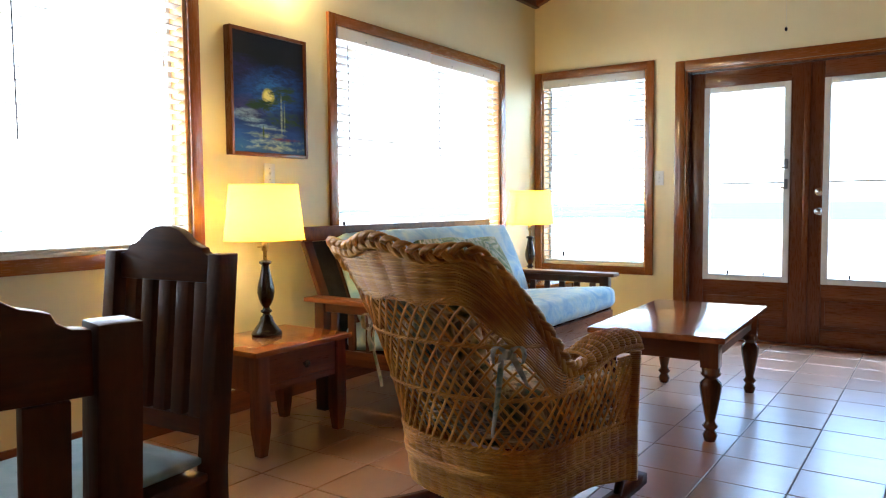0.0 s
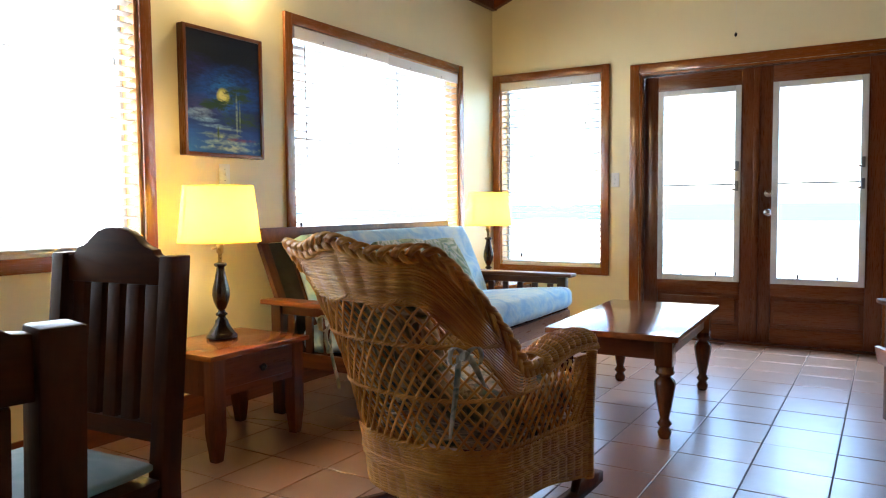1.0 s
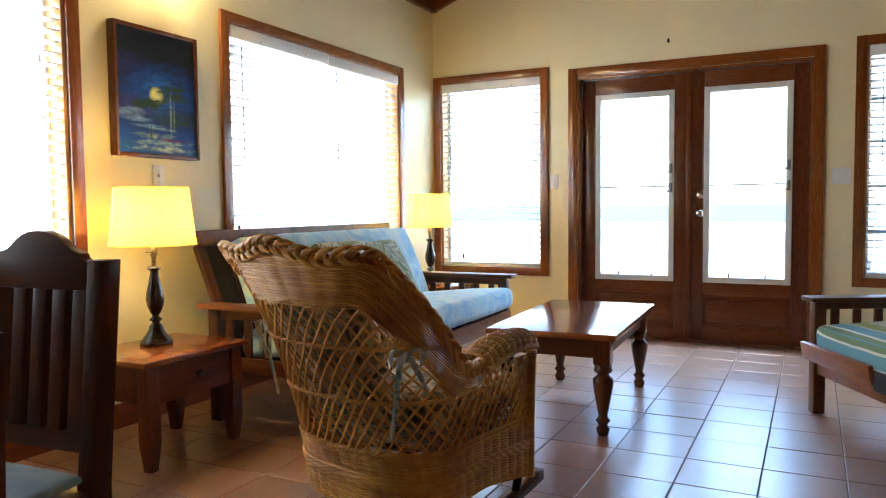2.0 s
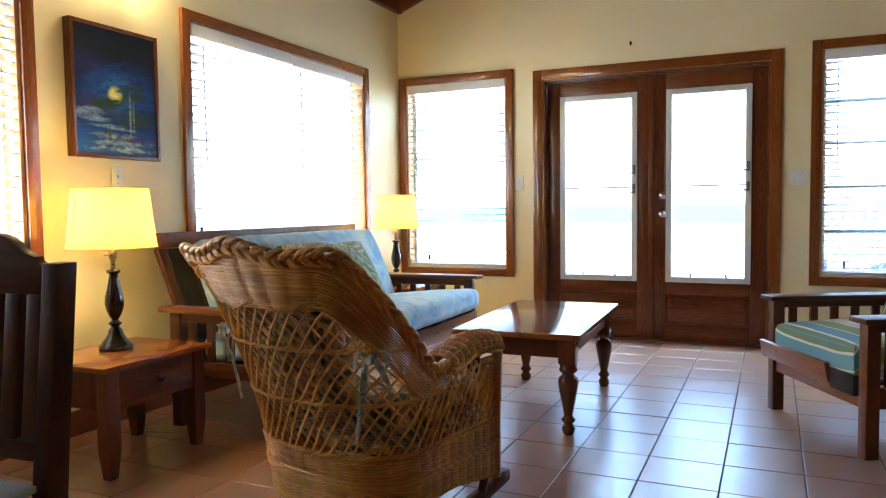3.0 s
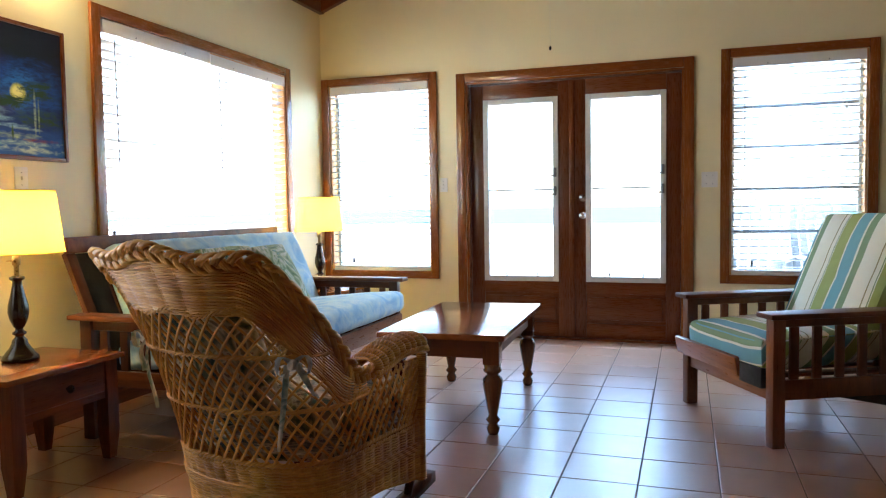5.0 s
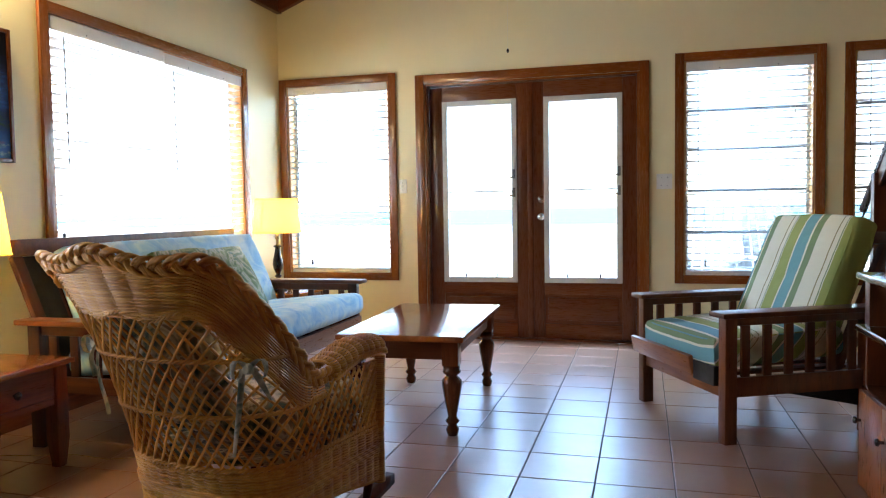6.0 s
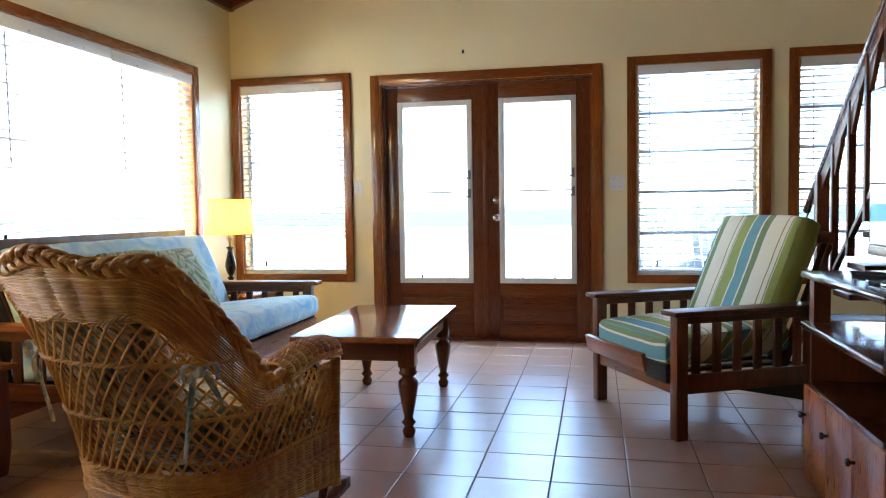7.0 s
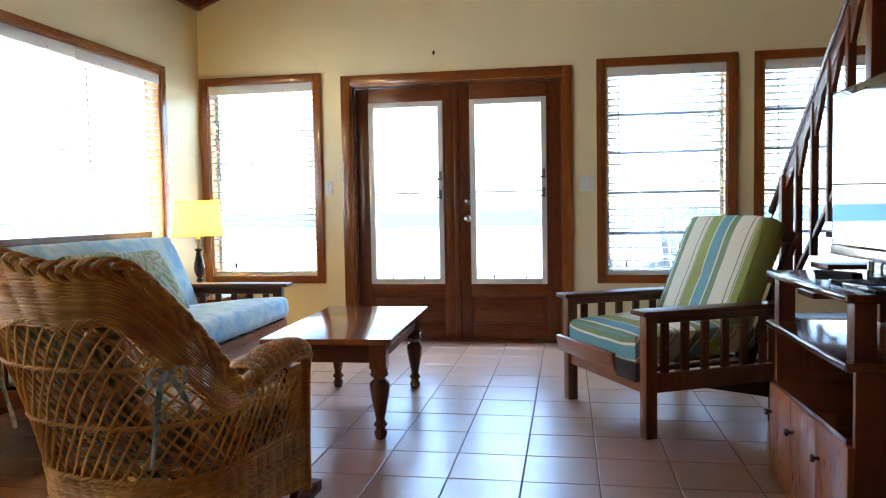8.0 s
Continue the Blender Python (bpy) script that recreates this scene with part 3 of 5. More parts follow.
def door_leaf(name, x0, x1, hinge):
    """One leaf: stiles, rails, a glazed light in a white frame above, a raised wooden panel below."""
    ob = thing(name, "varnished reddish wood French door leaf, closed, with a glazed light", "door", (0, 0.085, 0), kind="structure")
    g0, g1, z0, z1 = x0 + 0.108, x1 - 0.108, 0.47, 1.968
    top, t = 2.09, 0.042
    part("stile", block(x0, g0, 0, t, 0.016, top, 0.004), DOORWOOD, ob)
    part("stile", block(g1, x1, 0, t, 0.016, top, 0.004), DOORWOOD, ob)
    part("top_rail", block(g0, g1, 0.001, t, z1, top, 0.003), DOORWOOD_LIT_H, ob)
    part("lock_rail", block(g0, g1, 0.001, t, 0.375, z0, 0.003), DOORWOOD_LIT_H, ob)
    part("bottom_rail", block(g0, g1, 0.001, t, 0.016, 0.135, 0.003), DOORWOOD_LIT_H, ob)
    bm = block(g0, g1, 0.016, 0.03, 0.135, 0.375, 0)
    block(g0 + 0.028, g1 - 0.028, 0.004, 0.017, 0.163, 0.347, 0.01, bm)
    part("panel", bm, DOORWOOD_LIT_H, ob, "raised wooden panel")
    f = 0.044
    fr = part("light_frame", block(g0, g0 + f, -0.012, 0.045, z0, z1, 0.004), ALU, ob, "white painted metal frame of the glazed light")
    part("frame_bar", block(g1 - f, g1, -0.012, 0.045, z0, z1, 0.004), ALU, fr)
    part("frame_bar", block(g0 + f, g1 - f, -0.011, 0.044, z0, z0 + f, 0.004), ALU, fr)
    part("frame_bar", block(g0 + f, g1 - f, -0.011, 0.044, z1 - f, z1, 0.004), ALU, fr)
    part("frame_bar", block(g0 - 0.012, g0 - 0.0005, -0.006, 0.0, z0 - 0.012, z1 + 0.012, 0.002), DOORWOOD, fr)
    part("frame_bar", block(g1 + 0.0005, g1 + 0.012, -0.006, 0.0, z0 - 0.012, z1 + 0.012, 0.002), DOORWOOD, fr)
    part("meeting_bar", block(g0 + f, g1 - f, 0.012, 0.026, 1.215, 1.226, 0.002), GREYBAR, ob, "thin grey meeting bar of the two panes")
    for a, b in ((z0 + f, 1.215), (1.226, z1 - f)):
        pane = part("pane", block(g0 + f, g1 - f, 0.017, 0.021, a, b, 0), GLASS, ob, smooth=False)
        pane.visible_shadow = False
    for z in (1.36, 1.21):
        latch = part("latch", block(g1 - 0.035, g1 - 0.012, -0.032, -0.012, z - 0.04, z + 0.035, 0.005), GREYBAR, ob, "grey metal window latch")
        part("lever", block(g1 - 0.06, g1 - 0.03, -0.03, -0.018, z - 0.036, z - 0.022, 0.004), CHROME, latch)
        part("lever", lathe([(0.008, 0), (0.009, 0.01), (0.004, 0.014)], 10), CHROME, latch, m=pose(g1 - 0.05, -0.03, z - 0.03, 90))
    for u in (0.3, 0.72):
        part("peg", lathe([(0.007, 0), (0.006, 0.02), (0.003, 0.035)], 10), BLACKPLASTIC, ob, "small black peg", m=pose(g0 + (g1 - g0) * u, 0.005, z0 + f))
    for i in range(26):
        part("perforation", block(g0 + f - 0.001, g0 + f + 0.004, 0.0, 0.012, z1 - f - 0.10 - i * 0.05, z1 - f - 0.085 - i * 0.05, 0), GREYBAR, ob) if hinge else None
    return ob


MID = 2.186
door_leaf("door_1", DOOR[0] + 0.02, MID - 0.002, True)
leaf = door_leaf("door_2", MID + 0.002, DOOR[1] - 0.02, False)
part("astragal", block(MID - 0.022, MID + 0.022, -0.012, -0.0005, 0.016, 2.09, 0.004), DOORWOOD, leaf)
for z, kind in ((1.005, "knob"), (1.148, "deadbolt")):
    part(kind, lathe([(0.031, 0), (0.031, 0.004), (0.026, 0.009), (0.012, 0.012), (0.011, 0.03)] + ([(0.022, 0.034), (0.028, 0.045), (0.027, 0.058), (0.018, 0.066), (0.001, 0.068)] if kind == "knob" else [(0.018, 0.031), (0.017, 0.036), (0.001, 0.037)]), 24),
                CHROME, leaf, "round brushed nickel " + kind, m=pose(MID + 0.088, -0.0005, z, 90))
for x in (DOOR[0] + 0.0165, DOOR[1] - 0.0565):
    stop = part("door_stop", block(x, x + 0.04, 0.128, 0.15, 0.016, 2.093, 0.003), DOORWOOD, None)
    tagged(stop, "dark wooden door stop", "door trim", kind="structure")
part("door_head", block(DOOR[0] + 0.0165, DOOR[1] - 0.0165, 0.128, 0.15, 2.06, 2.0935, 0.002), DOORWOOD_LIT_H, None)
tagged(bpy.data.objects["door_head"], "dark wooden head stop over the doors", "door trim", kind="structure")


def switch(u, z, w, m, n):
    ob = thing("light_switch", "ivory plastic wall switch plate", "light switch", group="wall switches")
    ob.matrix_world = m
    part("plate", block(u - w / 2, u + w / 2, -0.007, 0, z - 0.058, z + 0.058, 0.003), PLASTIC, ob)
    for i in range(n):
        c = u + (i - (n - 1) / 2) * 0.046
        part("toggle", block(c - 0.005, c + 0.005, -0.018, -0.0065, z - 0.006, z + 0.012, 0.002), PLASTIC, ob)
        for dz in (-0.03, 0.03):
            part("screw", lathe([(0.003, 0), (0.0025, 0.0015)], 8), GREYBAR, ob, m=pose(c, -0.0068, z + dz, 90))
    return ob


switch(1.125, 1.275, 0.072, DOORWALL, 1)
switch(3.225, 1.265, 0.115, DOORWALL, 2)
switch(-3.118, 1.252, 0.074, LEFTWALL, 1)

def porch_chair(at, turn):
    """A slatted garden chair that stands outside the window."""
    ob = thing("porch_chair", "weathered grey slatted garden chair out on the porch", "garden chair", at, turn, group="porch chairs")
    for s in (-1, 1):
        part("front_leg", block(s * 0.27 - 0.025, s * 0.27 + 0.025, 0.2, 0.25, 0, 0.6, 0.004), GARDEN, ob)
        part("back_leg", block(s * 0.27 - 0.025, s * 0.27 + 0.025, -0.3, -0.25, 0, 0.6, 0.004), GARDEN, ob)
        part("arm", block(s * 0.27 - 0.05, s * 0.27 + 0.05, -0.33, 0.3, 0.6005, 0.625, 0.004), GARDEN, ob)
    for i in range(6):
        part("seat_slat", block(-0.245, 0.245, -0.25 + i * 0.085, -0.18 + i * 0.085, 0.40, 0.42, 0.003), GARDEN, ob)
    for i in range(6):
        x = -0.22 + i * 0.088
        part("back_slat", block(x - 0.035, x + 0.035, 0, 0.02, 0, 0.72 + 0.03 * min(i, 5 - i), 0.003), GARDEN, ob, m=pose(0, -0.27, 0.40, 14, 0, 0))
    return ob


garden = porch_chair((3.62, 1.25, -0.03), 165)
copy_thing(garden, pose(4.35, 1.45, -0.03, 0, 0, 200))

# outdoors: porch floor, sand, sea
tagged(part("ground", block(-900, 900, 0.17, 62, -0.6, -0.5, 0), SAND, None, smooth=False), "white beach sand", "ground", kind="structure")
tagged(part("ground_side", block(-900, -0.17, -900, 0.165, -0.6, -0.5, 0), SAND, None, smooth=False), "white beach sand", "ground", kind="structure")
tagged(part("water", block(-2500, 2500, 62.01, 3000, -0.62, -0.54, 0), SEA, None, smooth=False), "pale turquoise sea", "water", kind="structure")
tagged(part("porch_floor", block(-0.5, 7.5, 0.17, 2.6, -0.49, -0.03, 0.01), PORCH, None, smooth=False), "pale grey porch boards outside the doors", "porch", kind="structure")


# ---- coffee table ----
def turned_leg(height, scale=1.0):
    prof = [(0.017, 0.0), (0.021, 0.012), (0.024, 0.03), (0.016, 0.05), (0.018, 0.055), (0.026, 0.07), (0.017, 0.085), (0.016, 0.095),
            (0.020, 0.12), (0.027, 0.17), (0.033, 0.215), (0.036, 0.245), (0.034, 0.265), (0.023, 0.28), (0.020, 0.287), (0.031, 0.298), (0.033, 0.306), (0.029, 0.314), (0.030, 0.335)]
    return lathe([(r * scale, z * (height / 0.335)) for r, z in prof], 20)


def coffee_table():
    ob = thing("coffee_table", "glossy reddish wood coffee table with turned legs on the tiles", "coffee table", (1.93, -2.03, 0), 2.3)
    w, d, h = 0.315, 0.58, 0.488
    bm = block(-w, w, -d, d, h - 0.03, h, 0.009)
    part("tabletop", bm, TABLETOP, ob)
    a, b = w - 0.075, d - 0.085
    for s in (-1, 1):
        part("apron", block(s * a - 0.011, s * a + 0.011, -b + 0.035, b - 0.035, h - 0.125, h - 0.031, 0.003), FUTON, ob)
        part("apron", block(-a + 0.035, a - 0.035, s * b - 0.011, s * b + 0.011, h - 0.125, h - 0.031, 0.003), DARKWOOD, ob)
    for x in (-1, 1):
        for y in (-1, 1):
            bm = turned_leg(h - 0.149, 1.36)
            block(-0.040, 0.040, -0.040, 0.040, h - 0.15, h - 0.0305, 0.005, bm)
            part("leg", bm, TABLELEG, ob, m=pose(x * a, y * b, 0))
    return ob


coffee_table()


# ---- end tables and lamps ----
def end_table(at):
    ob = thing("end_table", "honey-brown wooden end table with one drawer", "side table", at, group="end tables")
    w, d, h = 0.235, 0.30, 0.465
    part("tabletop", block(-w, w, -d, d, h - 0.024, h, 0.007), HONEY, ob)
    a, b = w - 0.05, d - 0.06
    for x in (-1, 1):
        for y in (-1, 1):
            bm = block(-0.031, 0.031, -0.031, 0.031, 0, h - 0.0245, 0.004)
            for v in bm.verts:
                if v.co.z < 0.1:
                    v.co.x *= 0.66
                    v.co.y *= 0.66
            bmesh.ops.bisect_plane(bm, geom=bm.verts[:] + bm.edges[:] + bm.faces[:], plane_co=(0, 0, 0.12), plane_no=(0, 0, 1))
            for v in bm.verts:
                if abs(v.co.z - 0.12) < 0.001:
                    k = 0.031 / max(abs(v.co.x), abs(v.co.y))
                    v.co.x *= k
                    v.co.y *= k
            part("leg", bm, HONEY_V_SHADED, ob, m=pose(x * a, y * b, 0))
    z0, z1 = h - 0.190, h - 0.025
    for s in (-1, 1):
        part("side_apron", block(-a + 0.0315, a - 0.0315, s * b - 0.009, s * b + 0.020, z0, z1, 0.002), HONEY_V_SHADED, ob)
    part("back_apron", block(-a - 0.009, -a + 0.009, -b + 0.0315, b - 0.0315, z0, z1, 0.002), HONEY_V_SHADED, ob)
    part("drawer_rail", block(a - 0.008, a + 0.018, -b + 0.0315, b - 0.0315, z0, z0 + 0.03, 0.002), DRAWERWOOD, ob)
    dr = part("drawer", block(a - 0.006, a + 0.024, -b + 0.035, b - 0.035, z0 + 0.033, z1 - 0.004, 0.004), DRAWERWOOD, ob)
    part("knob", lathe([(0.007, 0), (0.007, 0.01), (0.016, 0.016), (0.018, 0.022), (0.012, 0.029), (0.001, 0.031)], 16), BLACK, dr, "round dark knob", m=pose(a + 0.0235, 0, (z0 + z1) / 2 + 0.008, 0, 90))
    return ob


table_a = end_table((0.455, -3.535, 0))
copy_thing(table_a, pose(0.36, -0.66, 0))


def table_lamp(at, watts):
    ob = thing("table_lamp", "black turned table lamp with a lit cream drum shade", "table lamp", at, -101, group="table lamps")
    prof = [(0.062, 0), (0.064, 0.008), (0.062, 0.022), (0.054, 0.028), (0.050, 0.036), (0.038, 0.052), (0.028, 0.072), (0.026, 0.086), (0.017, 0.098), (0.015, 0.106), (0.024, 0.112), (0.024, 0.119), (0.015, 0.126),
            (0.013, 0.135), (0.020, 0.145), (0.031, 0.175), (0.036, 0.205), (0.034, 0.235), (0.025, 0.275), (0.018, 0.315), (0.016, 0.335), (0.026, 0.343), (0.026, 0.352), (0.012, 0.358)]
    part("base", lathe([(r * 1.13, z) for r, z in prof], 28), BLACK, ob)
    part("neck", lathe([(0.010, 0.357), (0.010, 0.40), (0.016, 0.402), (0.017, 0.43), (0.014, 0.447), (0.008, 0.45)], 16), BRASS, ob, "brass neck and socket")
    part("switch_key", block(0.015, 0.04, -0.003, 0.003, 0.418, 0.424, 0.002), BRASS, ob)
    part("bulb", lathe([(0.012, 0.45), (0.016, 0.475), (0.029, 0.505), (0.031, 0.53), (0.022, 0.555), (0.002, 0.562)], 16), BULB, ob, "glowing bulb")
    bm = bmesh.new()
    rings = []
    for r, z in ((0.187, 0.452), (0.1725, 0.58), (0.158, 0.712)):
        rings.append([bm.verts.new((r * math.cos(2 * math.pi * i / 48), r * math.sin(2 * math.pi * i / 48), z)) for i in range(48)])
    for a, b in zip(rings, rings[1:]):
        for i in range(48):
            j = (i + 1) % 48
            bm.faces.new((a[i], a[j], b[j], b[i]))
    shade = part("shade", bm, SHADE, ob, "cream fabric drum shade, lit from within")
    for r, z in ((0.187, 0.453), (0.158, 0.711)):
        part("rim", tube(bmesh.new(), [(r * math.cos(2 * math.pi * i / 48), r * math.sin(2 * math.pi * i / 48), z) for i in range(48)], 0.0025, 6, True), SHADE, shade)
    part("seam", block(0.180, 0.183, -0.006, 0.006, 0.455, 0.71, 0, None, Matrix.Translation((0.183, 0, 0.452)) @ Matrix.Rotation(radians(-6.4), 4, "Y") @ Matrix.Translation((-0.18, 0, -0.452))), SHADE, shade)
    part("harp", tube(bmesh.new(), [(0.16 * math.cos(a), 0.0, 0.70) for a in (0, math.pi)], 0.0015, 5), BRASS, ob)
    lamp = new("lamp_light", bpy.data.lights.new("lamp_light", "POINT"))
    lamp.data.energy, lamp.data.color, lamp.data.shadow_soft_size = watts, (1.0, 0.66, 0.25), 0.035
    lamp.parent = ob
    lamp.location = (0, 0, 0.60)
    return ob


LAMP_WATTS = 1.45
table_lamp((0.40, -3.515, 0.466), LAMP_WATTS)
table_lamp((0.33, -0.72, 0.466), LAMP_WATTS)


# ---- futon sofa ----
def slatted_arm(parent, x0, x1, y, inner, top=0.60, back_h=None, low=0.26):
    """A flat armrest on two posts with upright slats between; it runs along local x."""
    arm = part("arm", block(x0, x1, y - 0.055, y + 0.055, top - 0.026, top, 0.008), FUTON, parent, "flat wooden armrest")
    part("front_post", block(x1 - 0.115, x1 - 0.05, y - 0.026, y + 0.026, 0.0, top - 0.0265, 0.005), FUTON_V_SHADED, parent)
    part("back_post", block(x0 + 0.05, x0 + 0.115, y - 0.026, y + 0.026, 0.0, top - 0.0265, 0.005), FUTON_V_SHADED, parent)
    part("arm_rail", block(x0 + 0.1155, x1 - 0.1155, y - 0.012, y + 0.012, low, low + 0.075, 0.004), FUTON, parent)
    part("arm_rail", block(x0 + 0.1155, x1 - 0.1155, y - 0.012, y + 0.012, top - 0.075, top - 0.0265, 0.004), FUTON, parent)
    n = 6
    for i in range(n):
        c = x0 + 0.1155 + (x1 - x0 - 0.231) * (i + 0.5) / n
        part("slat", block(c - 0.022, c + 0.022, y - 0.008, y + 0.008, low + 0.0755, top - 0.0755, 0.003), FUTON_V_SHADED, parent)
    return arm


def sofa():
    ob = thing("futon_sofa", "slatted wooden futon sofa with a pale blue tie-dyed mattress", "sofa", (0, -2.10, 0))
    half = 0.99
    for s in (-1, 1):
        slatted_arm(ob, 0.27, 1.20, s * half, -s)
    part("front_rail", block(1.155, 1.185, -half + 0.027, half - 0.027, 0.245, 0.352, 0.005), ARMRAIL, ob, "scuffed wooden front rail")
    part("rear_rail", block(0.36, 0.39, -half + 0.027, half - 0.027, 0.20, 0.29, 0.005), FUTON, ob)
    back = part("back_rail", block(0.182, 0.214, -half + 0.03, half - 0.03, 0.885, 0.965, 0.006), FUTON, ob, "wooden top rail of the leaning back")
    lean = pose(0.43, 0, 0.34, 0, -23, 0)
    for s in (-1, 1):
        part("back_post", block(-0.03, 0.0, s * (half - 0.06) - 0.03, s * (half - 0.06) + 0.03, 0.0, 0.60, 0.005), FUTON_V_SHADED, ob, m=lean)
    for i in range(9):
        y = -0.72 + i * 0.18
        part("back_slat", block(-0.022, -0.008, y - 0.025, y + 0.025, 0.0, 0.60, 0.003), FUTON_V_SHADED, ob, m=lean)
    # unseen dark sheets, added for the shade behind the back and under the seat
    part("back_panel", block(-0.036, -0.0305, -half + 0.10, half - 0.10, -0.04, 0.60, 0.001), BLACKCLOTH, ob, "added dark panel standing for the shade behind the back", m=lean)
    part("dust_cover", block(0.392, 1.152, -half + 0.03, half - 0.03, 0.262, 0.276, 0.002), BLACKCLOTH, ob, "added dark sheet standing for the shade under the seat")
    for i in range(8):
        y = -0.75 + i * 0.214
        part("seat_slat", block(0.3905, 1.154, y - 0.035, y + 0.035, 0.28, 0.30, 0.003), FUTON_V_SHADED, ob)
    bm = cushion(1.84, 0.82, 0.19, 0.20, 3, 24, 0.014, 0.06)
    part("seat_mattress", bm, TIEDYE, ob, "pale blue tie-dyed cotton mattress", m=pose(0.83, 0, 0.415, 0, -5.5, 0) @ pose(0, 0, 0, 0, 0, 90))
    bm = cushion(1.76, 0.58, 0.17, 0.18, 5, 24, 0.012, 0.045)
    part("back_mattress", bm, TIEDYE, ob, "pale blue tie-dyed cotton mattress", m=lean @ pose(0.122, 0.05, 0.29, 0, 90, 0) @ pose(0, 0, 0, 0, 0, 90))
    return ob


sofa()


def throw_pillow(at, rx, ry, rz, seed, label):
    ob = thing("throw_pillow", label, "pillow", group="pillows on the sofa")
    ob.matrix_world = pose(*at, rx, ry, rz)
    part("cover", cushion(0.44, 0.44, 0.15, 0.5, seed, 14, 0.008), PILLOWS, ob)
    part("piping", seam(0.44, 0.44, 0.15, 0.0, 0.005, 0.5), RIBBON, ob)
    return ob


throw_pillow((0.67, -1.90, 0.665), 0, 62, 4, 2, "green and blue leaf-print cotton pillow leaning on the sofa back")
throw_pillow((0.66, -2.33, 0.675), 0, 64, -5, 4, "green and cream leaf-print cotton pillow leaning on the sofa back")


# ---- loose cord and ties by the sofa ----
cord_a = thing("lamp_cord", "thin brownish lamp cord lying on the tiles", "cord", (0, 0, 0))
part("cable", tube(bmesh.new(), [(0.20, -3.40, 0.46), (0.16, -3.36, 0.2), (0.2, -3.30, 0.01), (0.42, -3.22, 0.004), (0.62, -3.17, 0.004), (0.80, -3.19, 0.004), (0.95, -3.12, 0.004), (1.08, -3.00, 0.004), (1.12, -2.8, 0.004), (1.02, -2.6, 0.004)], 0.002, 6), BRASS, cord_a)
tie = thing("mattress_tie", "knotted leaf-print ribbon hanging from the sofa arm", "ribbon", (1.02, -3.158, 0))
bm = bmesh.new()
for k in (-1, 1):
    pts = [(0.012 * k + 0.01 * k * math.sin(i * 0.9), 0.004 * math.sin(i * 1.3), 0.36 - i * 0.024 * (1 if k > 0 else 0.7)) for i in range(9)]
    tube(bm, pts, [0.008 + 0.004 * math.sin(i * 0.8) for i in range(9)], 6)
part("ribbon", bm, RIBBON, tie)
part("knot", lathe([(0.002, 0.345), (0.014, 0.352), (0.016, 0.366), (0.003, 0.38)], 10), RIBBON, tie)
part("loop", tube(bmesh.new(), [(0.03 * math.sin(i * 0.5), 0.003 + 0.032 * math.sin(i * math.pi / 13) ** 2, 0.375 + 0.02 * math.sin(i * 0.48)) for i in range(14)], 0.006, 6), RIBBON, tie)


